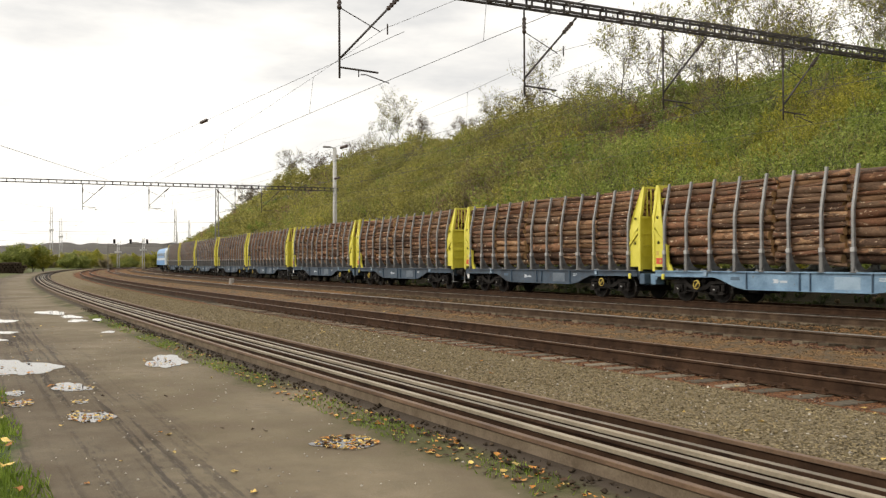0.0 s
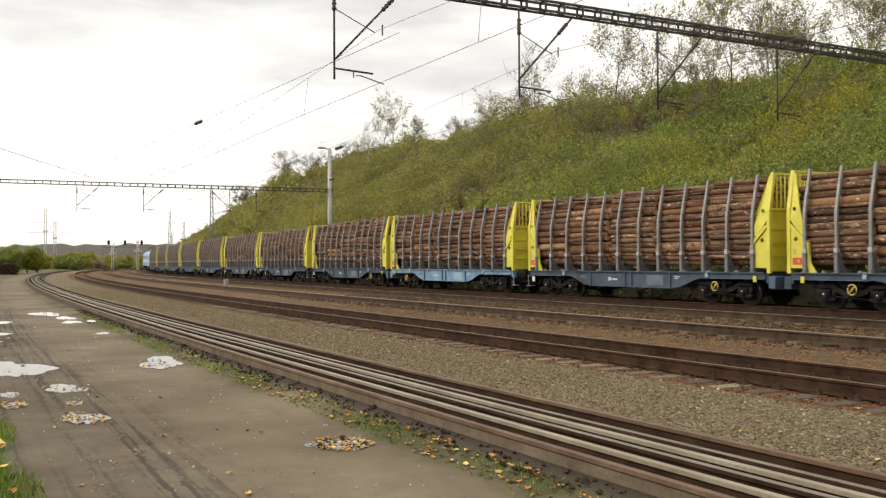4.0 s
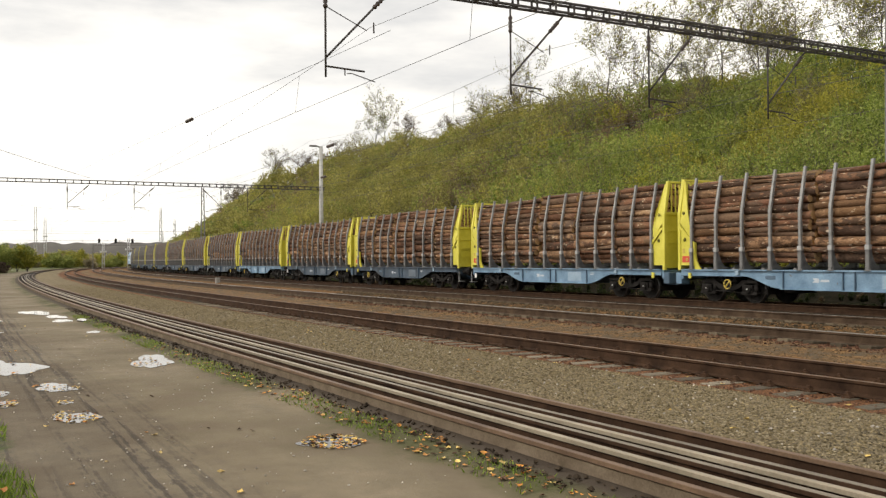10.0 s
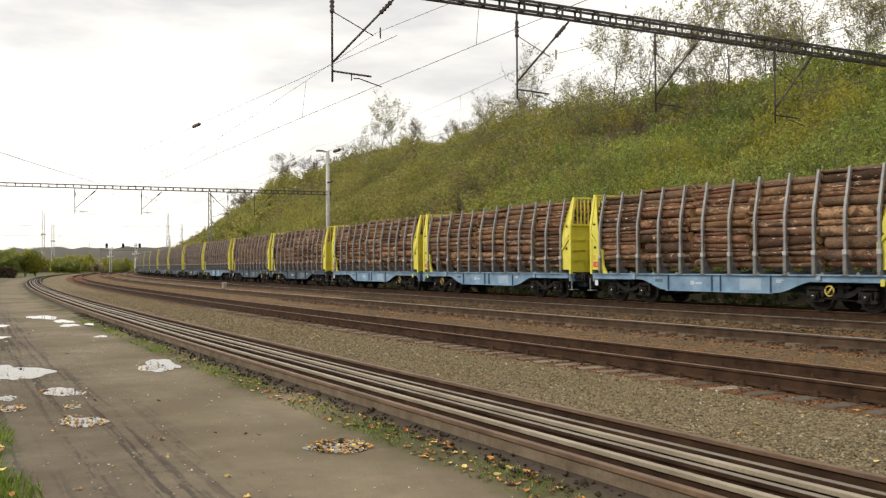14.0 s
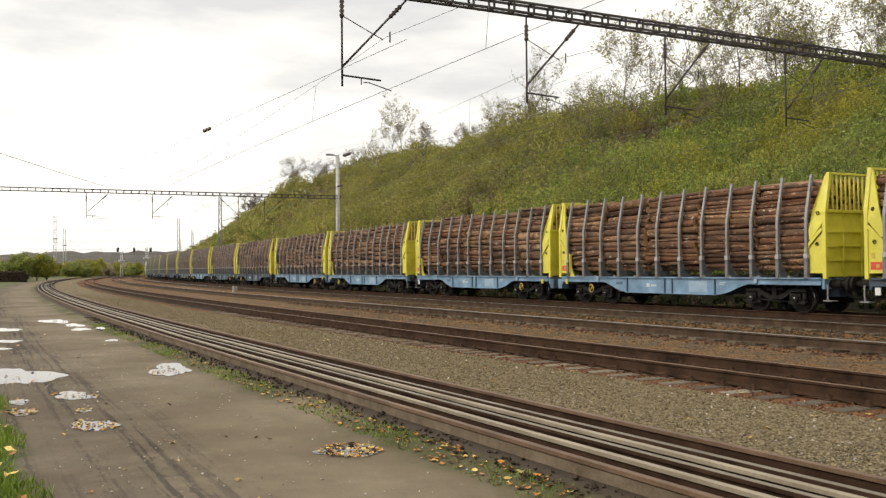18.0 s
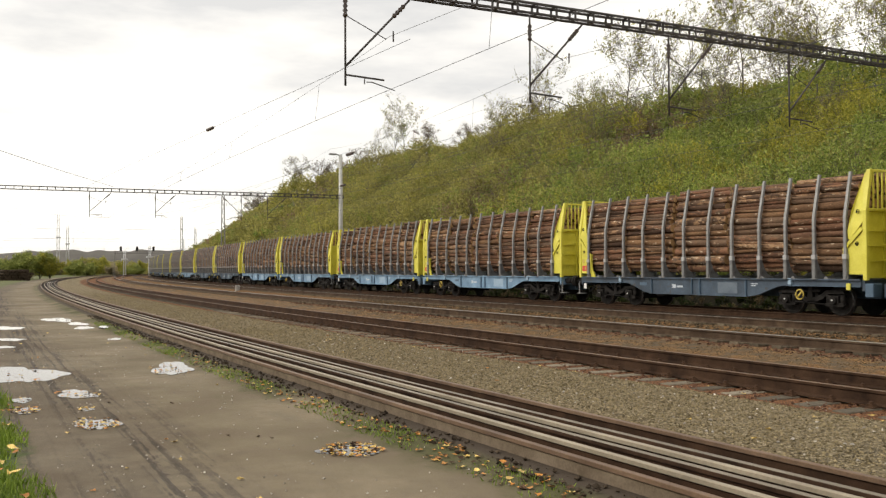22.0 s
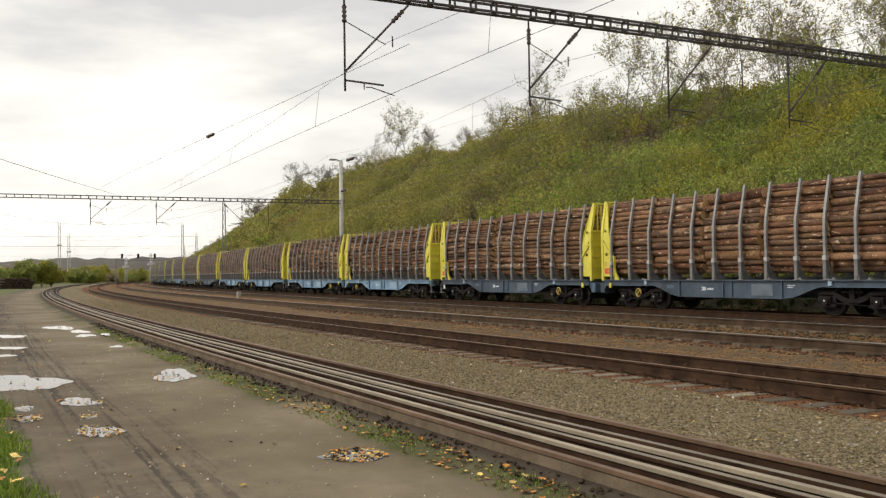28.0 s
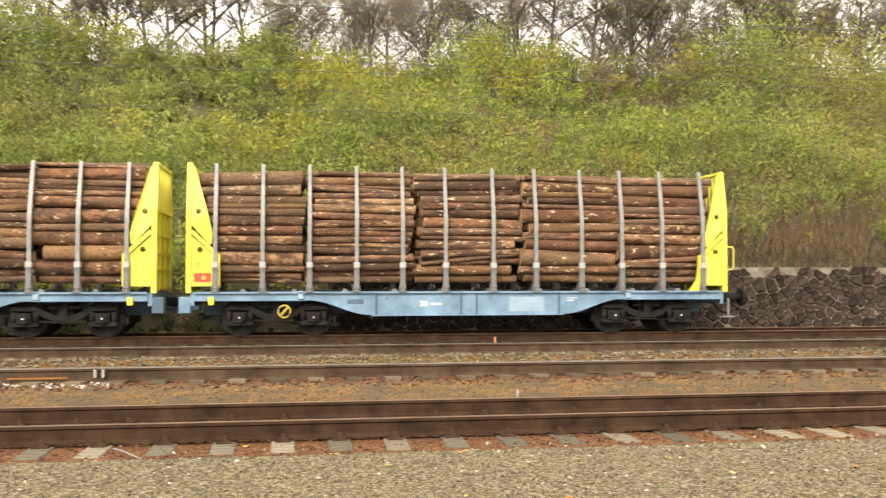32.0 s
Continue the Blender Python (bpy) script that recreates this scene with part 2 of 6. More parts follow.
def bark_build(n, l, b):
    """Pine bark: grey-brown scaly plates, worn to red under-bark in patches, with a few pale wounds."""
    vec = log_coords(n, l)
    v = calc(n, l, "FRACT", calc(n, l, "MULTIPLY", rnd(n), 7.31))
    base = ramp(n, l, v, (0.0, (0.087, 0.051, 0.034)), (0.16, (0.138, 0.088, 0.061)), (0.30, (0.218, 0.138, 0.088)), (0.42, (0.159, 0.109, 0.079)),
                (0.55, (0.192, 0.095, 0.054)), (0.68, (0.125, 0.074, 0.049)), (0.80, (0.251, 0.144, 0.076)), (0.92, (0.184, 0.127, 0.088)), (1.0, (0.334, 0.194, 0.100)))
    worn = ramp(n, l, calc(n, l, "FRACT", calc(n, l, "MULTIPLY", rnd(n), 13.7)), (0.0, (0.230, 0.106, 0.065)), (0.6, (0.330, 0.170, 0.095)), (1.0, (0.480, 0.304, 0.172)))
    share = calc(n, l, "MULTIPLY", calc(n, l, "FRACT", calc(n, l, "MULTIPLY", rnd(n), 29.3)), 0.17)
    broad = noise_fac(n, l, 1.3, 4, 0.6, vec=vec, stretch=(0.8, 3.0, 3.0))
    flake = noise_fac(n, l, 4.2, 6, 0.72, vec=vec, stretch=(0.6, 1.5, 1.5))
    chip = noise_fac(n, l, 7.0, 3, 0.6, vec=vec, stretch=(0.6, 1.5, 1.5))
    plate = noise_fac(n, l, 26, 4, 0.7, vec=vec, stretch=(0.55, 1, 1))
    c = mix(n, l, step(n, l, broad, 0.40, 0.62), base, mix(n, l, 1.0, base, (0.60, 0.58, 0.58), "MULTIPLY"))
    c = mix(n, l, calc(n, l, "MULTIPLY", step(n, l, calc(n, l, "ADD", flake, share), 0.61, 0.67), 0.8), c, worn)
    c = mix(n, l, step(n, l, calc(n, l, "ADD", chip, calc(n, l, "MULTIPLY", share, 0.25)), 0.66, 0.685), c, (0.62, 0.49, 0.35))
    c = mix(n, l, step(n, l, plate, 0.30, 0.60), mix(n, l, 1.0, c, (0.48, 0.45, 0.43), "MULTIPLY"), c)
    l.new(c, b.inputs["Base Color"])
    b.inputs["Roughness"].default_value = 0.88
    b.inputs["Specular IOR Level"].default_value = 0.12
    bump(n, l, b, calc(n, l, "ADD", calc(n, l, "MULTIPLY", flake, 0.9), calc(n, l, "MULTIPLY", plate, 0.7)), 0.8, 0.03)


M_BARK = material("pine_bark", bark_build)


def bark_joined_build(n, l, b):
    base = ramp(n, l, island(n), (0.0, (0.105, 0.060, 0.040)), (0.5, (0.24, 0.145, 0.092)), (0.8, (0.17, 0.137, 0.112)), (1.0, (0.40, 0.26, 0.15)))
    grain = noise_fac(n, l, 26, 5, 0.7, stretch=(0.25, 1, 1))
    l.new(mix(n, l, step(n, l, grain, 0.3, 0.8), mix(n, l, 1.0, base, (0.55, 0.52, 0.5), "MULTIPLY"), base), b.inputs["Base Color"])
    b.inputs["Roughness"].default_value = 0.9
    b.inputs["Specular IOR Level"].default_value = 0.12
    bump(n, l, b, grain, 0.6, 0.02)


M_BARK_IN = material("pine_bark_inner", bark_joined_build)
M_CUT = surface("sawn_log_end", (0.38, 0.23, 0.11), (0.62, 0.43, 0.23), 5.0, 0.85, fine=30, bump_by=0.2)

# ---- mesh helpers ----


class Mesh:
    """Collects vertices and faces, with a material slot and a smooth flag for each face."""

    def __init__(self):
        self.v, self.f, self.slot, self.smooth = [], [], [], []

    def face(self, ids, slot=0, smooth=False):
        self.f.append(tuple(ids))
        self.slot.append(slot)
        self.smooth.append(smooth)

    def box(self, a, b, slot=0, cut=0.0):
        (x0, y0, z0), (x1, y1, z1) = a, b
        if cut <= 0:
            k = len(self.v)
            self.v += [(x, y, z) for z in (z0, z1) for y in (y0, y1) for x in (x0, x1)]
            for q in ((0, 2, 3, 1), (4, 5, 7, 6), (0, 1, 5, 4), (2, 6, 7, 3), (0, 4, 6, 2), (1, 3, 7, 5)):
                self.face([k + i for i in q], slot)
            return self
        bm = bmesh.new()
        bmesh.ops.create_cube(bm, size=1.0)
        for v in bm.verts:
            v.co = Vector(((x0 + x1) / 2 + v.co.x * (x1 - x0), (y0 + y1) / 2 + v.co.y * (y1 - y0), (z0 + z1) / 2 + v.co.z * (z1 - z0)))
        bmesh.ops.bevel(bm, geom=list(bm.edges), offset=cut, segments=1, profile=0.5, affect="EDGES")
        return self.take(bm, slot)

    def take(self, bm, slot=0):
        k = len(self.v)
        bm.verts.index_update()
        self.v += [tuple(v.co) for v in bm.verts]
        for f in bm.faces:
            self.face([k + v.index for v in f.verts], slot)
        bm.free()
        return self

    def tube(self, points, radii, n=8, slot=0, caps=True, cap_slot=None, smooth=True):
        k = len(self.v)
        pts = [Vector(p) for p in points]
        if isinstance(radii, (int, float)):
            radii = [radii] * len(pts)
        for i, p in enumerate(pts):
            d = (pts[min(i + 1, len(pts) - 1)] - pts[max(i - 1, 0)]).normalized()
            u = d.cross(Vector((0, 0, 1)) if abs(d.z) < 0.9 else Vector((1, 0, 0))).normalized()
            w = d.cross(u)
            for j in range(n):
                a = 2 * math.pi * j / n
                self.v.append(tuple(p + (u * math.cos(a) + w * math.sin(a)) * radii[i]))
        for i in range(len(pts) - 1):
            for j in range(n):
                a, b = k + i * n + j, k + i * n + (j + 1) % n
                self.face((a, b, b + n, a + n), slot, smooth)
        if caps:
            cs = slot if cap_slot is None else cap_slot
            self.face([k + j for j in reversed(range(n))], cs)
            self.face([k + (len(pts) - 1) * n + j for j in range(n)], cs)
        return self

    def prism(self, poly, a, b, axis="y", slot=0):
        """A polygon, swept along an axis from a to b; for y the polygon is in x and z, for x in y and z, for z in x and y."""
        k, m = len(self.v), len(poly)
        for d in (a, b):
            for p, q in poly:
                self.v.append({"y": (p, d, q), "x": (d, p, q), "z": (p, q, d)}[axis])
        self.face([k + i for i in range(m)], slot)
        self.face([k + m + i for i in reversed(range(m))], slot)
        for i in range(m):
            j = (i + 1) % m
            self.face((k + i, k + m + i, k + m + j, k + j), slot)
        return self

    def sweep(self, profile, path, slot_of=None, closed=True):
        """A profile of (across, up) swept along path, a list of (position, across direction)."""
        k, m = len(self.v), len(profile)
        for p, side in path:
            for q, z in profile:
                self.v.append((p.x + side.x * q, p.y + side.y * q, p.z + z))
        for i in range(len(path) - 1):
            for j in range(m if closed else m - 1):
                jj = (j + 1) % m
                a, b = k + i * m + j, k + i * m + jj
                self.face((a, a + m, b + m, b), slot_of(j) if slot_of else 0)
        return self

    def data(self, name, *mats):
        me = bpy.data.meshes.new(name)
        me.from_pydata(self.v, [], self.f)
        for m in mats:
            me.materials.append(m)
        me.polygons.foreach_set("material_index", self.slot)
        me.polygons.foreach_set("use_smooth", self.smooth)
        bm = bmesh.new()
        bm.from_mesh(me)
        if len(bm.faces) < 20000:
            bmesh.ops.recalc_face_normals(bm, faces=bm.faces)
        bm.to_mesh(me)
        bm.free()
        me.update()
        return me


def part(name, shape, mats, parent=None, label="", m=None):
    """Links a Mesh (or ready mesh data) as one object under its thing."""
    mats = mats if isinstance(mats, (tuple, list)) else (mats,)
    ob = new(name, shape.data(name, *mats) if isinstance(shape, Mesh) else shape)
    if parent is not None:
        ob.parent = parent
    if m is not None:
        ob.matrix_basis = m
    return tagged(ob, label)


def thing(name, label, category, group="", kind="", m=None):
    ob = tagged(new(name), label, category, group, kind)
    ob.empty_display_size = 0.2
    if m is not None:
        ob.matrix_basis = m
    return ob


def array_mesh(name, verts, faces, *mats, smooth=False):
    """A mesh out of numpy arrays of equal-sized faces."""
    me = bpy.data.meshes.new(name)
    k = faces.shape[1]
    me.vertices.add(len(verts))
    me.vertices.foreach_set("co", np.asarray(verts, np.float32).ravel())
    me.loops.add(faces.size)
    me.loops.foreach_set("vertex_index", faces.astype(np.int32).ravel())
    me.polygons.add(len(faces))
    me.polygons.foreach_set("loop_start", np.arange(0, faces.size, k, dtype=np.int32))
    me.polygons.foreach_set("use_smooth", np.full(len(faces), smooth))
    for m in mats:
        me.materials.append(m)
    me.update(calc_edges=True)
    me.validate()
    return me


def sm(lo, hi, x):
    t = np.clip((np.asarray(x, float) - lo) / (hi - lo), 0, 1)
    return t * t * (3 - 2 * t)


rng = np.random.default_rng(7)

# ---- ground: one sheet, from the road to the wooded bank ----
PROFILE = [(-900, 0.3), (-60, 0.0), (-12, -0.10), (-2, -0.14), (-0.6, -0.17), (0.1, -0.20), (4.05, -0.20), (4.42, -0.15), (4.6, -0.15), (6.5, -0.16), (7.0, -0.10), (9.35, -0.14), (9.7, -0.235),
           (13.0, -0.235), (13.6, -0.12), (14.4, -0.12), (14.85, -0.058), (15.4, -0.068), (17.0, -0.185), (17.7, -0.195), (18.3, -0.11), (18.75, -0.012), (19.3, -0.018),
           (20.9, -0.15), (21.6, -0.16), (22.2, -0.10), (22.6, -0.06), (25.5, -0.06), (26.3, -0.16), (27.2, -0.14)]
PO, PZ = np.array([p[0] for p in PROFILE]), np.array([p[1] for p in PROFILE])
WALL_S0, WALL_OFF, WALL_TOP = 0.7, 27.35, 1.94


def hill_height(s, off):
    """The bank: a steep slope from its foot to the crest, then a gentle rise."""
    s, off = np.asarray(s, float), np.asarray(off, float)
    crest = np.interp(s, [-560, -450, -330, -240, -166, -105, -65, -40, 0, 40, 120, 300], [0.5, 3.0, 8.5, 12.2, 15.4, 14.6, 13.1, 11.8, 11.5, 11.3, 10.0, 8.5])
    foot = np.where(s > WALL_S0, WALL_TOP - 0.05, 0.1)
    foot = foot * sm(27.7, 27.85, off) + np.where(s > WALL_S0, 0, (off - 27.85) * 0.06)
    t = np.clip((off - 28.2) / 17.3, 0, 1)
    t = t + 0.05 * np.sin(t * 6.28)
    h = foot + (crest - foot) * t + np.clip(off - 45.5, 0, 400) * 0.035
    return h


def ground_z(s, off):
    s, off = np.broadcast_arrays(np.asarray(s, float), np.asarray(off, float))
    low = np.interp(off, PO, PZ)
    z = np.where(off > 27.6, np.maximum(hill_height(s, off), -0.14), low)
    wob = 0.0012 * np.sin(s * 1.3 + off * 2.1) + 0.0012 * np.sin(s * 0.47 - off * 3.3)
    hill_wob = 0.28 * np.sin(s * 0.21 + off * 0.5) + 0.22 * np.sin(s * 0.53 - off * 0.37)
    z = z + np.where(off < 4.4, wob * sm(-30, 0, off + 20), 0) + np.where(off > 30, hill_wob * sm(30, 36, off), 0)
    far = sm(420, 900, np.abs(s))
    return z * (1 - far) - 1.0 * far


def arc_np(s, off, z):
    a = s / (RC - off)
    return np.stack([(RC - off) * np.sin(a), RC - (RC - off) * np.cos(a), z], -1)


def ground_build(n, l, b):
    at = n.new("ShaderNodeAttribute")
    at.attribute_name = "off"
    off = at.outputs["Fac"]
    co = n.new("ShaderNodeTexCoord").outputs["Object"]
    big = noise_fac(n, l, 0.35, 5, 0.6, vec=co)
    mid = noise_fac(n, l, 2.2, 6, 0.65, vec=co)
    fine = noise_fac(n, l, 24, 5, 0.7, vec=co)
    grit = noise_fac(n, l, 90, 3, 0.7, vec=co)
    xyz = n.new("ShaderNodeSeparateXYZ")
    l.new(co, xyz.inputs[0])
    lane = calc(n, l, "ADD", off, calc(n, l, "MULTIPLY", xyz.outputs["X"], 0.0155))
    along = n.new("ShaderNodeCombineXYZ")
    l.new(xyz.outputs["X"], along.inputs[0])
    l.new(lane, along.inputs[1])
    rut = noise_fac(n, l, 1.0, 5, 0.62, vec=along.outputs[0], stretch=(0.22, 11.0, 1))
    tread = noise_fac(n, l, 1.0, 3, 0.6, vec=along.outputs[0], stretch=(5.0, 14.0, 1))
    band = noise_fac(n, l, 1.0, 2, 0.5, vec=along.outputs[0], stretch=(0.05, 2.3, 1))
    edge = calc(n, l, "ADD", off, calc(n, l, "MULTIPLY", calc(n, l, "SUBTRACT", mid, 0.5), 0.9))
    dirt = ramp(n, l, mid, (0.25, (0.112, 0.088, 0.058)), (0.5, (0.162, 0.129, 0.086)), (0.75, (0.212, 0.170, 0.116)))
    dirt = mix(n, l, step(n, l, big, 0.42, 0.62), dirt, (0.128, 0.099, 0.068))
    worn = calc(n, l, "MULTIPLY", step(n, l, calc(n, l, "ADD", rut, calc(n, l, "MULTIPLY", calc(n, l, "SUBTRACT", tread, 0.5), 0.45)), 0.48, 0.57), step(n, l, band, 0.42, 0.54))
    dirt = mix(n, l, calc(n, l, "MULTIPLY", worn, calc(n, l, "SUBTRACT", 0.85, step(n, l, edge, 1.9, 2.8))), dirt, (0.046, 0.036, 0.027))
    dirt = mix(n, l, calc(n, l, "SUBTRACT", 1.0, step(n, l, edge, 1.5, 2.6)), mix(n, l, 1.0, dirt, (1.10, 1.10, 1.06), "MULTIPLY"), mix(n, l, 1.0, dirt, (0.82, 0.81, 0.80), "MULTIPLY"))
    olive = calc(n, l, "MULTIPLY", calc(n, l, "MULTIPLY", step(n, l, edge, 1.9, 2.9), step(n, l, big, 0.40, 0.58)), calc(n, l, "MULTIPLY", step(n, l, mid, 0.42, 0.58), 0.36))
    dirt = mix(n, l, olive, dirt, (0.112, 0.100, 0.052))
    dirt = mix(n, l, step(n, l, grit, 0.62, 0.74), dirt, (0.27, 0.25, 0.22))
    vor = n.new("ShaderNodeTexVoronoi")
    vor.inputs["Scale"].default_value = 46
    l.new(co, vor.inputs["Vector"])
    bw = n.new("ShaderNodeSeparateColor")
    l.new(vor.outputs["Color"], bw.inputs["Color"])
    stone = ramp(n, l, bw.outputs["Red"], (0.0, (0.060, 0.045, 0.025)), (0.45, (0.148, 0.115, 0.065)), (0.8, (0.24, 0.189, 0.112)), (1.0, (0.38, 0.315, 0.205)))
    brown = mix(n, l, 1.0, stone, (1.04, 0.74, 0.50), "MULTIPLY")
    red = mix(n, l, 1.0, stone, (0.80, 0.46, 0.34), "MULTIPLY")
    moss = ramp(n, l, fine, (0.3, (0.040, 0.044, 0.016)), (0.6, (0.080, 0.078, 0.030)), (0.8, (0.12, 0.095, 0.05)))
    grass = ramp(n, l, fine, (0.3, (0.030, 0.055, 0.010)), (0.7, (0.085, 0.125, 0.025)))
    c = mix(n, l, calc(n, l, "MULTIPLY", calc(n, l, "SUBTRACT", 1.0, step(n, l, edge, 0.5, 0.75)), step(n, l, xyz.outputs["X"], -24.0, -16.0)), dirt, grass)
    verge = calc(n, l, "MULTIPLY", calc(n, l, "SUBTRACT", 1.0, step(n, l, edge, 0.2, 1.2)), calc(n, l, "SUBTRACT", 1.0, step(n, l, xyz.outputs["X"], -85.0, -55.0)))
    c = mix(n, l, verge, c, ramp(n, l, fine, (0.3, (0.055, 0.070, 0.020)), (0.7, (0.13, 0.135, 0.045))))
    c = mix(n, l, calc(n, l, "MULTIPLY", step(n, l, edge, 3.85, 4.2), step(n, l, big, 0.38, 0.6)), c, moss)
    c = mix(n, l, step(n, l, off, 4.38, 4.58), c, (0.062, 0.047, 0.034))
    # near black between the siding's rails: painted shade of the gaps
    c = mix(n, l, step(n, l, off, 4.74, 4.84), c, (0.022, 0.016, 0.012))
    sand = mix(n, l, step(n, l, xyz.outputs["X"], -9.0, 1.0), stone, mix(n, l, 1.0, stone, (1.0, 1.03, 1.07), "MULTIPLY"))
    c = mix(n, l, step(n, l, edge, 6.5, 6.7), c, sand)
    c = mix(n, l, step(n, l, edge, 9.55, 9.75), c, red)
    c = mix(n, l, step(n, l, edge, 13.1, 13.5), c, mix(n, l, step(n, l, mid, 0.4, 0.6), brown, (0.095, 0.072, 0.046)))
    c = mix(n, l, step(n, l, edge, 14.75, 15.0), c, red)
    c = mix(n, l, step(n, l, edge, 16.9, 17.2), c, mix(n, l, 1.0, brown, (0.78, 0.74, 0.70), "MULTIPLY"))
    # the shade under the train is put into the colour here: stone near black
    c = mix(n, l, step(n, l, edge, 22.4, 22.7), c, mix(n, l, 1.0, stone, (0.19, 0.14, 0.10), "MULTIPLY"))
    # bank foot behind the wagons, its shade painted as very dark green and brown
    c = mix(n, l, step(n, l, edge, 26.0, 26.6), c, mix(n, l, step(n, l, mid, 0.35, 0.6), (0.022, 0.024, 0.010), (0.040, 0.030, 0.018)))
    far_green = ramp(n, l, mid, (0.3, (0.045, 0.065, 0.018)), (0.7, (0.11, 0.12, 0.04)))
    c = mix(n, l, step(n, l, edge, 29.0, 31.0), c, mix(n, l, 0.5, far_green, (0.09, 0.062, 0.036)))
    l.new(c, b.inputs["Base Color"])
    wet = calc(n, l, "MULTIPLY", step(n, l, big, 0.62, 0.42), calc(n, l, "SUBTRACT", 1.0, step(n, l, edge, 3.6, 4.4)))
    l.new(calc(n, l, "SUBTRACT", 0.92, calc(n, l, "MULTIPLY", wet, 0.22)), b.inputs["Roughness"])
    b.inputs["Specular IOR Level"].default_value = 0.2
    gravel = step(n, l, off, 6.5, 6.8)
    k = n.new("ShaderNodeMix")
    l.new(gravel, k.inputs[0])
    l.new(calc(n, l, "ADD", calc(n, l, "MULTIPLY", fine, 0.5), calc(n, l, "MULTIPLY", rut, 0.22)), k.inputs[2])
    l.new(vor.outputs["Distance"], k.inputs[3])
    bump(n, l, b, k.outputs[0], 0.7, 0.03)


M_GROUND = material("ground", ground_build)


def make_ground():
    s = np.unique(np.concatenate([np.arange(-30, 16, 0.45), np.arange(-90, -30, 1.2), np.arange(16, 60, 1.5), np.arange(-480, -90, 6), np.arange(60, 320, 8),
                                  [-4000, -2500, -1500, -1000, -750, -600, -520, 450, 700, 1000, 1500, 2500, 4000]]))
    o = np.unique(np.concatenate([np.arange(-3, 28, 0.22), np.arange(28, 50, 0.8), [27.62, 27.68, 27.87], PO[PO > -900], np.arange(-3, -14, -1.2), np.arange(50, 120, 5),
                                  [-20, -30, -45, -80, -150, -300, -600, -1500, -3000, 140, 170, 220, 300, 400, 550, 700]]))
    S, O = np.meshgrid(s, o, indexing="ij")
    V = arc_np(S, O, ground_z(S, O))
    flat = np.abs(S) > 900
    V[flat] = np.stack([S, O + np.sign(S) * 0, np.full_like(S, -1.0)], -1)[flat]
    a, b = S.shape
    idx = np.arange(a * b).reshape(a, b)
    F = np.stack([idx[:-1, :-1], idx[1:, :-1], idx[1:, 1:], idx[:-1, 1:]], -1).reshape(-1, 4)
    me = array_mesh("ground", V.reshape(-1, 3), F, M_GROUND, smooth=True)
    at = me.attributes.new("off", "FLOAT", "POINT")
    at.data.foreach_set("value", O.ravel().astype(np.float32))
    tagged(new("ground", me), "muddy service road, gravel track beds and a grassy bank", "ground", kind="structure")


make_ground()

# ---- tracks ----
RAIL = [(-0.036, 0.0), (-0.030, 0.004), (0.030, 0.004), (0.036, 0.0), (0.036, -0.034), (0.012, -0.050), (0.010, -0.163), (0.030, -0.178), (0.072, -0.188), (0.072, -0.200),
        (-0.072, -0.200), (-0.072, -0.188), (-0.030, -0.178), (-0.010, -0.163), (-0.012, -0.050), (-0.036, -0.034)]
S_STEPS = list(np.unique(np.concatenate([np.arange(-90, 61, 2.5), np.arange(-420, -90, 7.0), np.arange(60, 200, 10.0)])))


def rail_path(off, z, s_list, wave=None):
    out = []
    for s in s_list:
        s = float(s)
        o = off + (wave(s) if wave else 0.0)
        a = s / (RC - o)
        out.append((arc(s, o, z), Vector((-math.sin(a), math.cos(a), 0))))
    return out


def rail_mesh(off, z, s_list, wave=None, heads=(0, 1, 2)):
    return Mesh().sweep(RAIL, rail_path(off, z, s_list, wave), lambda j: 1 if j in heads else 0)


def sleeper_shape(mat, length=2.5):
    return Mesh().box((-0.13, -length / 2, -0.15), (0.13, length / 2, 0.0), cut=0.012).data("sleeper", mat)


def plate_shape():
    m = Mesh().box((-0.085, -0.18, 0.0), (0.085, 0.18, 0.018))
    for q in (-0.105, 0.105):
        m.tube([(0.0, q, 0.01), (0.0, q, 0.085)], 0.028, 6)
        m.prism([(-0.065, 0.015), (0.065, 0.015), (0.03, 0.055), (-0.03, 0.055)], q - 0.04, q + 0.04, 'y')
    return m.data("rail_chair", M_RUST_RAIL)


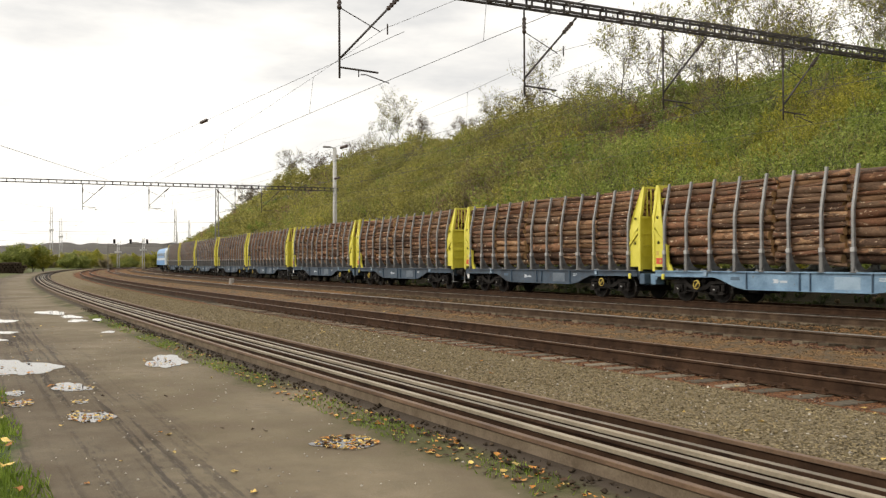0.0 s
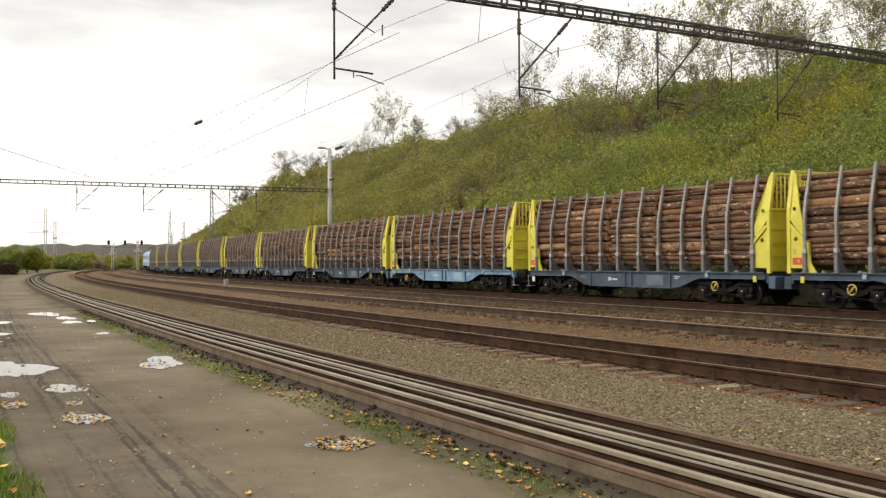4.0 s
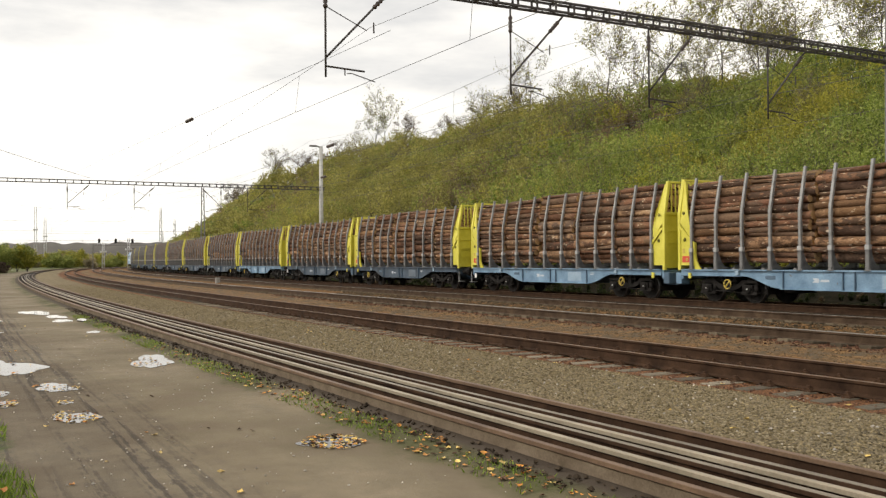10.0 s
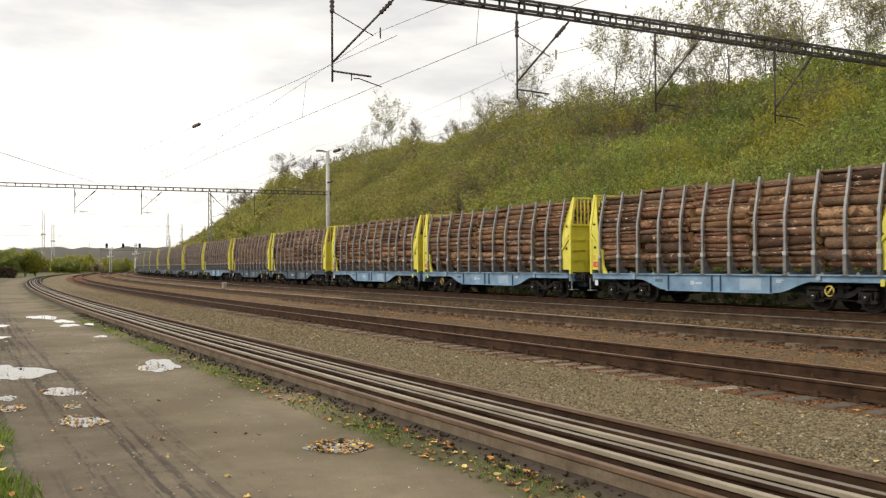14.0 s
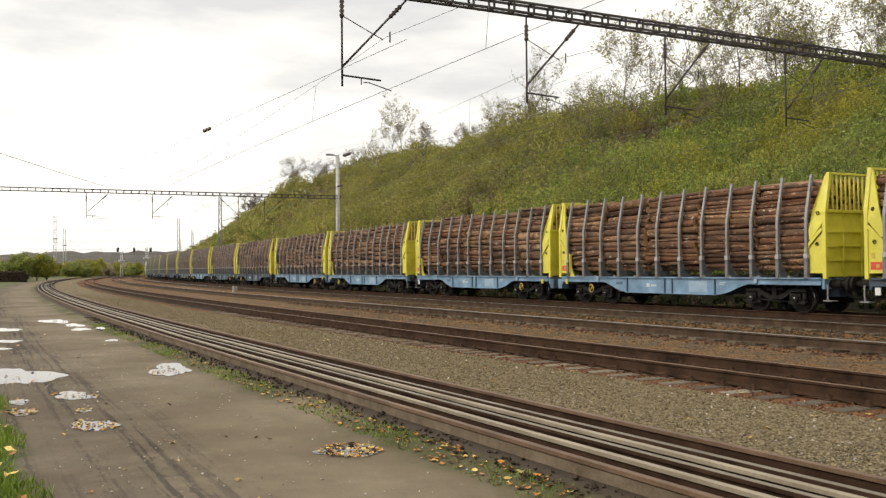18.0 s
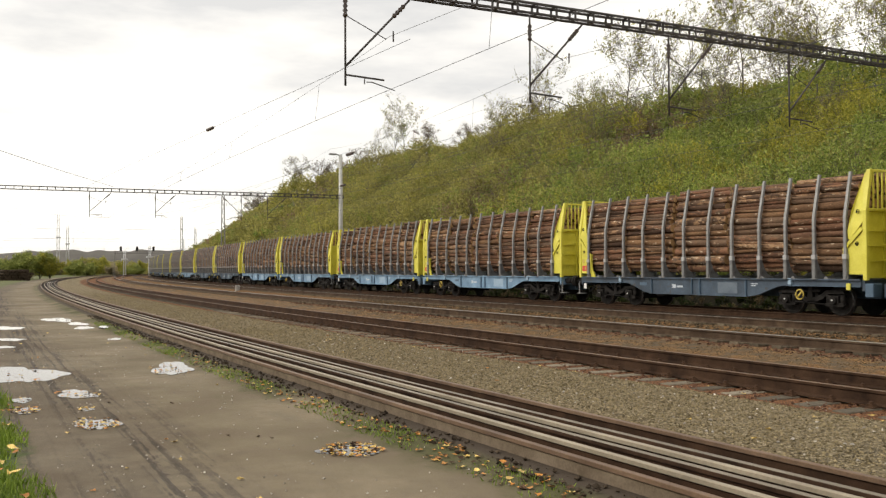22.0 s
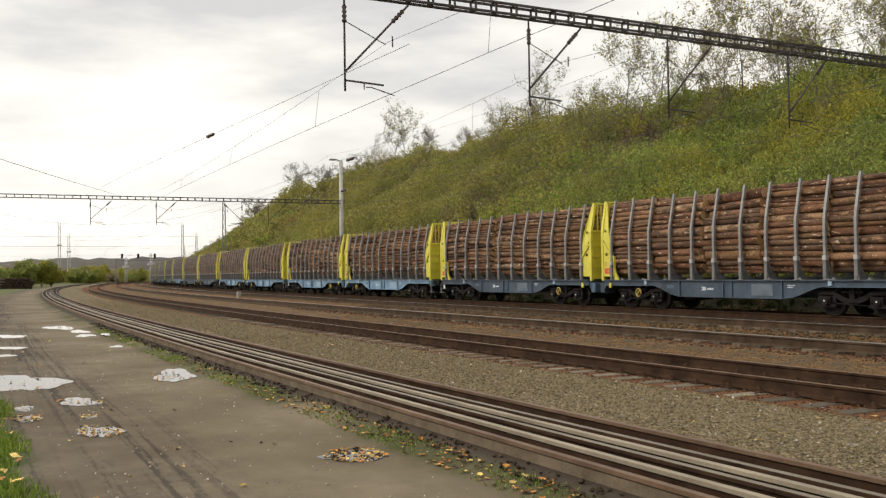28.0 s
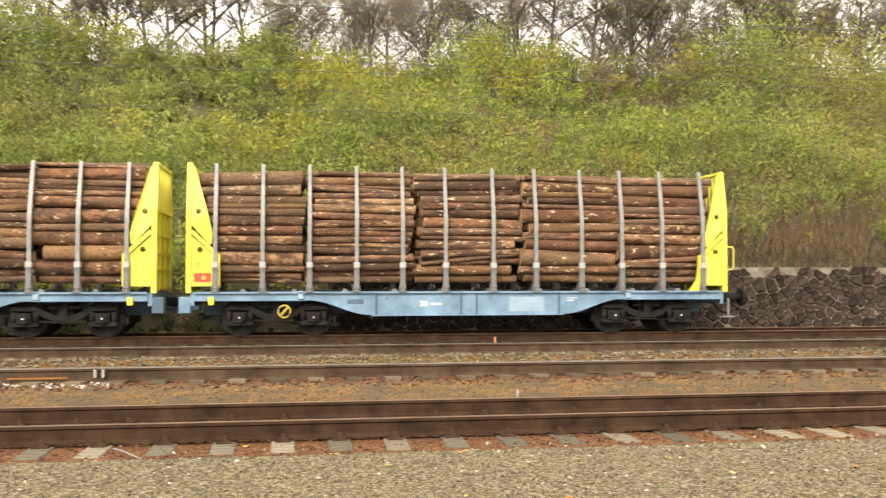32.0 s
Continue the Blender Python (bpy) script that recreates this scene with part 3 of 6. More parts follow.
def make_track(label, off, z, cant, pitch, s0, s1, detail, sleepers=True, head=None, wood=M_SLEEPER_DARK, web=None, phase=0.0):
    track = thing("track", label, "railway track", "tracks", "structure")
    for k in (-1, 1):
        zz = z if k < 0 else z - cant
        side = web or M_RUST_RAIL
        if side is M_DIRT_RAIL and k > 0:
            side = M_RUST_RAIL
        part("rail", rail_mesh(off + k * RAIL_GAP / 2, zz, S_STEPS, heads=(0, 1, 2, 15) if web is M_DIRT_RAIL else (0, 1, 2)), (side, head or M_RAIL_HEAD), track)
    if not sleepers:
        return track
    one, chair = sleeper_shape(wood, 2.9 if detail else 2.5), plate_shape()
    tilt = math.degrees(math.atan2(-cant, RAIL_GAP))
    count = 0
    rest = Mesh()
    r = random.Random(int(off * 10))
    s = -130.0 + phase
    while s < 75:
        base = arc_pose(s + r.uniform(-0.02, 0.02), off, z - cant / 2 - (0.218 if detail else 0.196), r.uniform(-1.2, 1.2)) @ pose(0, r.uniform(-0.04, 0.04), 0, tilt, 0, 0)
        if s0 <= s <= s1 and count < 300:
            part("sleeper", one, (), track, m=base)
            if detail:
                for k in (-1, 1):
                    part("rail_chair", chair, (), track, m=base @ pose(0, k * RAIL_GAP / 2, 0.0))
            count += 1
        else:
            k = len(rest.v)
            for x in (-0.13, 0.13):
                for y in (-1.25, 1.25):
                    for zc in (-0.15, 0.0):
                        rest.v.append(tuple(base @ Vector((x, y, zc))))
            for q in ((0, 1, 3, 2), (4, 6, 7, 5), (0, 4, 5, 1), (2, 3, 7, 6), (1, 5, 7, 3)):
                rest.face([k + i for i in q])
        s += pitch
    tagged(part("sleeper", rest, wood, track), "far sleepers in the ballast", kind="stuff")
    return track


make_track("rusty siding with grey sleepers in red-brown ballast", TRACK_B, Z_B, 0.0, 0.645, -42, 16, True, wood=M_SLEEPER, phase=PHASE_B)
make_track("canted main line on stony ballast", TRACK_C, Z_C, CANT, 0.62, -38, 18, False, head=M_HEAD_MAIN, wood=M_SLEEPER_OLD, web=M_RUST_MAIN)
make_track("canted main line on stony ballast", TRACK_E, Z_E, CANT, 0.62, -38, 18, False, head=M_HEAD_MAIN, wood=M_SLEEPER_OLD, web=M_RUST_MAIN)
# keeps the default sleepers, darker than those of the main lines
make_track("dark track under the timber train", TRACK_D, Z_D, 0.0, 0.62, -30, 30, False)
make_track("disused siding beside the muddy road, rails sunk in dirt", TRACK_A, 0.0, 0.0, 0.62, 0, 0, False, sleepers=False, web=M_DIRT_RAIL)

# loose rails stored on the disused siding
for n_rail, (o, dz) in enumerate(((5.17, -0.010), (5.455, -0.020), (5.645, -0.004), (5.90, -0.015))):
    wave = (lambda s, k=n_rail: 0.02 * math.sin(s * 0.11 + k * 1.7) + 0.012 * math.sin(s * 0.37 + k))
    stored = thing("stored_rail", "long pale worn rail laid between the siding's rails", "rail", "stored rails")
    path = rail_path(o, dz, [q for q in S_STEPS if -150 < q < 45], wave)
    head = Mesh().sweep(RAIL[:5] + RAIL[-2:], path, lambda j: 1 if j in ((0, 1, 2) if n_rail % 2 else (0, 1, 2, 6)) else 0)
    part("rail_head", head, (M_RUST_RAIL, M_STORE_DULL if n_rail % 2 else M_RAIL_STORE), stored)
    part("rail_foot", Mesh().sweep(RAIL[5:-1], path), M_RUST_RAIL, stored)

# ---- the timber train ----
DECK = 1.06
M_OCHRE = surface("faded_ochre_plate", (0.45, 0.33, 0.05), (0.60, 0.46, 0.10), 6, 0.6, fine=40, bump_by=0.05)


def wagon_sill(side):
    """A fish-bellied side sill with flanges."""
    pts = [(-6.75, DECK), (6.75, DECK), (6.75, DECK - 0.17), (4.0, DECK - 0.17)]
    for k in range(1, 9):
        u = k / 9
        pts.append((4.0 - 1.5 * u, DECK - 0.17 - 0.37 * (u * u * (3 - 2 * u))))
    pts.append((2.45, DECK - 0.545))
    pts += [(-x, z) for x, z in reversed(pts[4:])]
    pts += [(-4.0, DECK - 0.17), (-6.75, DECK - 0.17)]
    y0 = 1.22 * side
    m = Mesh().prism(pts, y0 - 0.012, y0 + 0.012, "y")
    m.box((-2.45, y0 - 0.08, DECK - 0.565), (2.45, y0 + 0.08, DECK - 0.545))
    return m


def wagon_bulkhead(foot):
    """One end wall, its outer face towards -x near x = 0: posts, ribbed panel, grille and two wings."""
    b = new("bulkhead")
    z0, top = DECK + 0.05, 4.27
    mid = z0 + 1.95
    part("end_panel", Mesh().box((0.05, -1.12, z0 + 0.02), (0.07, 1.12, mid)), M_YELLOW, b)
    for z in (0.03, 0.50, 0.93, 1.36):
        part("panel_rib", Mesh().box((-0.01, -1.12, z0 + z), (0.05, 1.12, z0 + z + 0.05)), M_YELLOW, b)
    for y in (-0.42, 0.38):
        part("panel_rib", Mesh().box((0.0, y, z0), (0.05, y + 0.05, mid)), M_YELLOW, b)
    part("cross_beam", Mesh().box((-0.03, -1.16, mid), (0.08, 1.16, mid + 0.09), cut=0.008), M_YELLOW, b)
    for k in range(10):
        y = -0.86 + 0.191 * k
        part("grille_bar", Mesh().box((0.0, y - 0.02, mid + 0.05), (0.04, y + 0.02, top - 0.04)), M_YELLOW, b)
    part("top_rail", Mesh().box((-0.025, -1.0, top - 0.07), (0.07, 1.0, top), cut=0.008), M_YELLOW, b)
    for side in (-1, 1):
        part("corner_post", Mesh().box((-0.03, min(side * 1.13, side * 1.25), z0 - 0.04), (0.10, max(side * 1.13, side * 1.25), mid + 0.04), cut=0.008), M_YELLOW, b)
        lean = Mesh()
        for z, y in ((mid + 0.02, 1.19), (top, 0.98)):
            lean.v += [(-0.03, side * (y - 0.055), z), (0.10, side * (y - 0.055), z), (0.10, side * (y + 0.055), z), (-0.03, side * (y + 0.055), z)]
        for q in ((0, 1, 2, 3), (4, 7, 6, 5), (0, 4, 5, 1), (1, 5, 6, 2), (2, 6, 7, 3), (3, 7, 4, 0)):
            lean.face(q)
        part("leaning_post", lean, M_YELLOW, b)
        lo, hi = min(side * 1.16, side * 1.22), max(side * 1.16, side * 1.22)
        part("side_wing", Mesh().prism([(0.10, z0 + 0.13), (0.66, z0 + 0.13), (0.66, z0 + 0.86), (0.10, z0 + 1.36)], lo, hi, "y"), M_YELLOW, b)
        part("wing_post", Mesh().box((0.66, min(side * 1.14, side * 1.25), z0 + 0.12), (0.78, max(side * 1.14, side * 1.25), z0 + 0.92), cut=0.008), M_YELLOW, b)
        up = Mesh().prism([(0.10, z0 + 1.62), (0.52, z0 + 1.14), (0.58, z0 + 1.16), (0.60, z0 + 1.42), (0.46, z0 + 2.0), (0.16, top - 0.12), (0.10, top - 0.06)], 0.0, 0.05, "y")
        for i, (x, y, z) in enumerate(up.v):
            q = max(0.0, z - mid) * 0.19
            up.v[i] = (x, side * (1.20 + y - q), z)
        part("upper_wing", up, M_YELLOW, b)
        part("brace", Mesh().prism([(0.08, z0 + 1.42), (0.14, z0 + 1.50), (0.75, z0 + 0.92), (0.69, z0 + 0.84)], side * 1.235 - 0.03, side * 1.235 + 0.03, "y"), M_YELLOW, b)
        if foot:
            part("wing_foot", Mesh().prism([(0.78, z0 + 0.62), (0.83, z0 + 0.28), (1.05, z0 - 0.03), (0.69, z0 - 0.03), (0.69, z0 + 0.13), (0.78, z0 + 0.13)], lo, hi, "y"), M_YELLOW, b)
        for x, z in ((0.30, z0 + 1.02), (0.26, z0 + 1.95)):
            part("lashing_eye", Mesh().tube([(x + 0.05 * math.cos(a), side * 1.236, z + 0.05 * math.sin(a)) for a in np.linspace(0, 2 * math.pi, 11)], 0.013, 4, caps=False).box((x - 0.05, side * 1.236 - 0.012, z - 0.012), (x + 0.05, side * 1.236 + 0.012, z + 0.012)), M_BOGIE, b)
    return b


def wagon_stake():
    """A bent stake in its socket, with a gusset that runs in under the load, for the side y < 0."""
    m = Mesh()
    z0 = DECK + 0.03
    gusset = [(-0.05, z0), (0.70, z0), (0.70, z0 + 0.06), (0.46, z0 + 0.09), (0.30, z0 + 0.18), (0.18, z0 + 0.34), (0.10, z0 + 0.54), (0.06, z0 + 0.70), (-0.05, z0 + 0.70)]
    m.prism(gusset, -0.035, 0.035, "x", slot=1)
    m.box((-0.10, -0.07, z0), (0.10, 0.30, z0 + 0.025), slot=1)
    for x in (-0.07, 0.07):
        m.prism([(-0.03, z0 + 0.02), (0.05, z0 + 0.02), (0.04, z0 + 0.14), (-0.02, z0 + 0.20)], x - 0.012, x + 0.012, "x", slot=1)
    m.box((-0.066, -0.062, z0 + 0.10), (0.066, 0.052, z0 + 0.62), slot=1, cut=0.012)
    m.box((-0.076, -0.070, z0 + 0.60), (0.076, 0.060, z0 + 0.74), slot=2, cut=0.012)
    pts = [(0, 0, z0 + 0.6), (0, 0.0, z0 + 1.80), (0, 0.03, z0 + 2.0), (0, 0.27, z0 + 3.17)]
    for a, b in zip(pts, pts[1:]):
        k = len(m.v)
        for p in (a, b):
            w = 0.040 if p is pts[-1] else 0.047
            m.v += [(p[0] - w, p[1] - 0.040, p[2]), (p[0] + w, p[1] - 0.040, p[2]), (p[0] + w, p[1] + 0.040, p[2]), (p[0] - w, p[1] + 0.040, p[2])]
        for q in ((0, 1, 5, 4), (1, 2, 6, 5), (2, 3, 7, 6), (3, 0, 4, 7), (4, 5, 6, 7)):
            m.face([k + i for i in q])
    return m.data("stake", M_STAKE, M_FOOT, M_SOCKET)


def wagon_bogie():
    b = new("bogie")
    for side in (-1, 1):
        y = 1.0 * side
        pts = [(-1.25, 0.66), (-1.2, 0.74), (-0.60, 0.76), (-0.42, 0.64), (-0.16, 0.54), (0.16, 0.54), (0.42, 0.64), (0.60, 0.76), (1.2, 0.74), (1.25, 0.66), (0.66, 0.65),
               (0.48, 0.50), (0.22, 0.41), (-0.22, 0.41), (-0.48, 0.50), (-0.66, 0.65)]
        part("side_frame", Mesh().prism(pts, y - 0.06, y + 0.06, "y"), M_BOGIE, b)
        part("side_bearer", Mesh().box((-0.36, y - 0.05, 0.70), (0.36, y + 0.05, 0.76)).box((-0.09, y - 0.07, 0.52), (0.09, y + 0.07, 0.86)), M_BOGIE, b)
        part("brake_rod", Mesh().tube([(-0.55, y + side * 0.09, 0.40), (0.55, y + side * 0.09, 0.34)], 0.022, 5), M_BOGIE, b)
        for x in (-0.9, 0.9):
            m = Mesh().box((x - 0.17, y - 0.12, 0.34), (x + 0.17, y + 0.12, 0.60), cut=0.02)
            m.tube([(x, y + side * 0.1, 0.46), (x, y + side * 0.17, 0.46)], 0.12, 12)
            m.prism([(x - 0.36, 0.33), (x - 0.30, 0.28), (x + 0.30, 0.28), (x + 0.36, 0.33), (x + 0.30, 0.38), (x - 0.30, 0.38)], y - 0.09, y + 0.09, "y")
            box = part("axle_box", m, M_BOGIE, b)
            part("axle_cap", Mesh().tube([(x, y + side * 0.16, 0.47), (x, y + side * 0.19, 0.47)], 0.021, 8), M_WHITE, box)
            for q in (-0.255, 0.255):
                part("spring", Mesh().tube([(x + q, y, 0.36), (x + q, y, 0.62)], 0.075, 10), M_BOGIE, b)
    part("bolster", Mesh().box((-0.2, -0.95, 0.5), (0.2, 0.95, 0.86), cut=0.02), M_BOGIE, b)
    for x in (-1.42, 1.42):
        part("brake_beam", Mesh().box((x - 0.035, -0.85, 0.3), (x + 0.035, 0.85, 0.5)), M_BOGIE, b)
    for x in (-0.9, 0.9):
        m = Mesh().tube([(0, -1.0, 0), (0, 1.0, 0)], 0.075, 10)
        for side in (-1, 1):
            y = 0.75 * side
            m.tube([(0, y - 0.065, 0), (0, y + 0.065, 0)], 0.455, 28, slot=1, cap_slot=0)
            m.tube([(0, y - side * 0.10, 0), (0, y - side * 0.065, 0)], 0.485, 28)
            m.tube([(0, y + side * 0.064, 0), (0, y + side * 0.075, 0)], [0.40, 0.39], 24)
            m.tube([(0, y + side * 0.06, 0), (0, y + side * 0.11, 0)], [0.17, 0.13], 16)
        part("wheelset", m, (M_WHEEL, M_TREAD), b, m=pose(x, 0, 0.455))
    return b


RIB = Mesh().box((-0.015, -0.06, -0.54), (0.015, 0.06, -0.002)).data("rib", M_BLUE_DARK)
STAKES_X = [-6.26, -5.13, -3.99, -2.83, -1.68, -0.59, 0.64, 1.75, 2.96, 4.04, 5.14, 6.26]


def make_wagon(wide, paint, last=False):
    w = thing("timber_wagon", "pale blue flat wagon with yellow end bulkheads and grey stakes", "railway wagon", "wagons of the timber train")
    for side in (-1, 1):
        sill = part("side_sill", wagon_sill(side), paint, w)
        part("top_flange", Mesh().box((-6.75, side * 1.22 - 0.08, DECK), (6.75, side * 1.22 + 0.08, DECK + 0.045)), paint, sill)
        for x in (-5.4, 5.4):
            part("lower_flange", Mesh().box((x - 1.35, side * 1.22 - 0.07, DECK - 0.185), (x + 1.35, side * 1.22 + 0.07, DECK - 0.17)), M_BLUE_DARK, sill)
        for x in (-2.35, -0.20, 0.20, 2.35):
            part("rib", RIB, (), sill, m=pose(x, side * 1.225, DECK))
        panel = Mesh().box((1.05, side * 1.236 - 0.003, DECK - 0.47), (1.95, side * 1.236 + 0.003, DECK - 0.10))
        part("inscription_panel", panel, M_PALEBLUE if paint is M_BLUE else M_GREYBLUE, sill, "faded paler paint panel")
        for x, z, lx, hz in ((-0.98, 0.24, 0.30, 0.07), (2.55, 0.12, 0.30, 0.03), (2.55, 0.18, 0.22, 0.03)):
            bars = Mesh().box((x, side * 1.236 - 0.002, DECK - z - hz), (x + lx, side * 1.236 + 0.002, DECK - z))
            part("inscription", bars, M_LETTER, sill)
        badge = Mesh().prism([(-1.28, DECK - 0.33), (-1.06, DECK - 0.33), (-1.02, DECK - 0.27), (-1.06, DECK - 0.20), (-1.28, DECK - 0.20), (-1.20, DECK - 0.265)], side * 1.236 - 0.002, side * 1.236 + 0.002, "y")
        part("badge", badge, M_LETTER, sill)
        # flat dark plate on the sill that draws the shade of a step recess
        part("step_recess", Mesh().box((-3.06, side * 1.236 - 0.004, DECK - 0.26), (-2.66, side * 1.236 + 0.004, DECK - 0.15), cut=0.003), M_BLUE_DARK, sill)
        for x in (-4.2, 4.2):
            part("lifting_bracket", Mesh().box((x - 0.07, side * 1.26 - 0.04, DECK - 0.14), (x + 0.07, side * 1.26 + 0.04, DECK + 0.06), cut=0.01), M_PALEBLUE, sill)
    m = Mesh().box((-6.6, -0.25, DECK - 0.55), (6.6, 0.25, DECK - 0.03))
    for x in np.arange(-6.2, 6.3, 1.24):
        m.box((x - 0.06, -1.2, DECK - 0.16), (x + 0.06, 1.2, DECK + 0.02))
    # deck, coloured dark to carry the shade in the gap under the logs
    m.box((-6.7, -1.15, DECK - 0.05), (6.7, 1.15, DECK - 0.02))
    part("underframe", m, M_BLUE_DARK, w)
    for x in (-1.6, 0.9):
        part("air_tank", Mesh().tube([(x, -0.7, 0.62), (x + 0.9, -0.7, 0.62)], 0.17, 12), M_BOGIE, w)
    part("brake_cylinder", Mesh().box((-3.0, -0.5, 0.35), (-2.5, 0.5, 0.75), cut=0.03), M_BOGIE, w)
    for k in (-1, 1):
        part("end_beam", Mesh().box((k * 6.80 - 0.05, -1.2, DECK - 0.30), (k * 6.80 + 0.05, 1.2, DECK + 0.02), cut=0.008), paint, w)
        if k == wide:
            for side in (-1, 1):
                m = Mesh().tube([(k * 6.84, side * 0.875, 0.92), (k * 7.25, side * 0.875, 0.92)], 0.13, 12)
                m.tube([(k * 7.2, side * 0.875, 0.92), (k * 7.50, side * 0.875, 0.92)], 0.095, 12)
                buf = part("buffer", m, M_BOGIE, w)
                part("buffer_head", Mesh().tube([(k * 7.48, side * 0.875, 0.92), (k * 7.585, side * 0.875, 0.92)], [0.235, 0.225], 16), M_BOGIE, buf)
            part("coupling", Mesh().box((k * 7.2 - 0.38, -0.07, 0.80), (k * 7.2 + 0.38, 0.07, 0.98), cut=0.015), M_BOGIE, w)
            part("brake_hose", Mesh().tube([(k * 6.85, -0.42, 0.85), (k * 7.1, -0.45, 0.55), (k * 7.4, -0.4, 0.45), (k * 7.58, -0.3, 0.55)], 0.032, 6), M_BLACK, w)
            if last:
                part("grab_handle", Mesh().tube([(k * 6.93, -1.19, 1.66), (k * 7.12, -1.19, 1.66), (k * 7.15, -1.19, 1.72), (k * 7.15, -1.19, 2.2), (k * 7.12, -1.19, 2.26), (k * 6.93, -1.19, 2.26)], 0.022, 6), M_YELLOW, w)
            part("shunter_step", Mesh().box((k * 6.98 - 0.16, -1.24, 0.40), (k * 6.98 + 0.16, -0.98, 0.43)).box((k * 6.98 - 0.02, -1.235, 0.42), (k * 6.98 + 0.02, -1.20, 0.90)), M_STAKE, w)
        else:
            part("short_coupler", Mesh().box((k * 7.05 - 0.27, -0.12, 0.72), (k * 7.05 + 0.27, 0.12, 0.95), cut=0.02), M_BOGIE, w)
            for side in (-1, 1):
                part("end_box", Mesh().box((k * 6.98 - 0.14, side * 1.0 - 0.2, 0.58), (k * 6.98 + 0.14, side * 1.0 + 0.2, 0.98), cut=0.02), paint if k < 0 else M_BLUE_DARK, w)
            part("marker_hook", Mesh().box((k * 6.35 - 0.07, -1.30, 0.78), (k * 6.35 + 0.07, -1.24, 0.98), cut=0.015), M_YELLOW, w, "small yellow hook")
    for x in (-4.785, 4.785):
        bogie = wagon_bogie()
        bogie.parent = w
        bogie.matrix_basis = pose(x, 0, 0)
    for k in (-1, 1):
        b = wagon_bulkhead(last if k > 0 else not last)
        b.parent = w
        b.matrix_basis = pose(k * 6.925, 0, 0, 0, 0, 0 if k < 0 else 180)
    for k in (-1,):
        for side in (-1, 1):
            part("warning_label", Mesh().box((-6.76, side * 1.224 - 0.004, DECK + 0.28), (-6.36, side * 1.224 + 0.004, DECK + 0.50)), M_RED, w)
            part("label_inset", Mesh().box((-6.58, side * 1.230 - 0.004, DECK + 0.34), (-6.48, side * 1.230 + 0.004, DECK + 0.44)), M_OCHRE, w)
            part("data_plate", Mesh().box((-6.74, side * 1.224 - 0.004, DECK + 0.60), (-6.62, side * 1.224 + 0.004, DECK + 0.76)), M_OCHRE, w)
    stake = wagon_stake()
    for x in STAKES_X:
        for side in (-1, 1):
            part("stake", stake, (), w, m=pose(x, side * 1.26, 0, 0, 0, 0 if side < 0 else 180))
    bol = Mesh().prism([(-0.09, DECK), (0.09, DECK), (0.04, DECK + 0.11), (-0.04, DECK + 0.11)], -1.28, 1.28, "y").data("bolster_bar", M_FOOT)
    for x in np.arange(-5.6, 5.7, 1.24):
        part("bolster_bar", bol, (), w, m=pose(float(x), 0, 0))
    at = -4.6 * wide
    ring = Mesh()
    pts = [(at + 0.15 * math.cos(a), -1.30, 0.62 + 0.15 * math.sin(a)) for a in np.linspace(0, 2 * math.pi, 17)]
    ring.tube(pts, 0.022, 6, caps=False)
    ring.tube([(at - 0.09, -1.30, 0.52), (at + 0.09, -1.30, 0.72)], 0.03, 5)
    part("handwheel", ring, M_OCHRE, w, "yellow brake handwheel")
    if wide < 0:
        part("notice_plate", Mesh().box((-6.62, -1.255, 0.62), (-6.44, -1.235, 0.84)), M_WHITE, w)
    return w


# ---- logs ----
LOG_LEN = 2.52


def log_shape(seed, n=10, rings=5):
    r = random.Random(seed)
    m = Mesh()
    pts, rad = [], []
    taper, bend = r.uniform(0.0, 0.26), r.uniform(-0.10, 0.10)
    flip = r.choice((-1, 1))
    for i in range(rings + 1):
        t = i / rings
        pts.append(((t - 0.5) * LOG_LEN, bend * math.sin(math.pi * t) * r.uniform(0.8, 1.2), r.uniform(-0.006, 0.006)))
        rad.append((1 - taper * (t - 0.5) * flip) * r.uniform(0.95, 1.05))
    k = len(m.v)
    for (x, y, z), q in zip(pts, rad):
        for j in range(n):
            a = 2 * math.pi * j / n
            w = q * (1 + 0.05 * math.sin(2 * a + seed) + r.uniform(-0.03, 0.03))
            m.v.append((x, y + w * math.cos(a), z + w * math.sin(a)))
    for i in range(rings):
        for j in range(n):
            a, b = k + i * n + j, k + i * n + (j + 1) % n
            m.face((a, b, b + n, a + n), 0, True)
    m.face([k + j for j in reversed(range(n))], 1)
    m.face([k + rings * n + j for j in range(n)], 1)
    me = m.data("log", M_BARK, M_CUT)
    # lengths stay true, the section is scaled to the log's radius
    return me


LOGS = [log_shape(k) for k in range(14)]


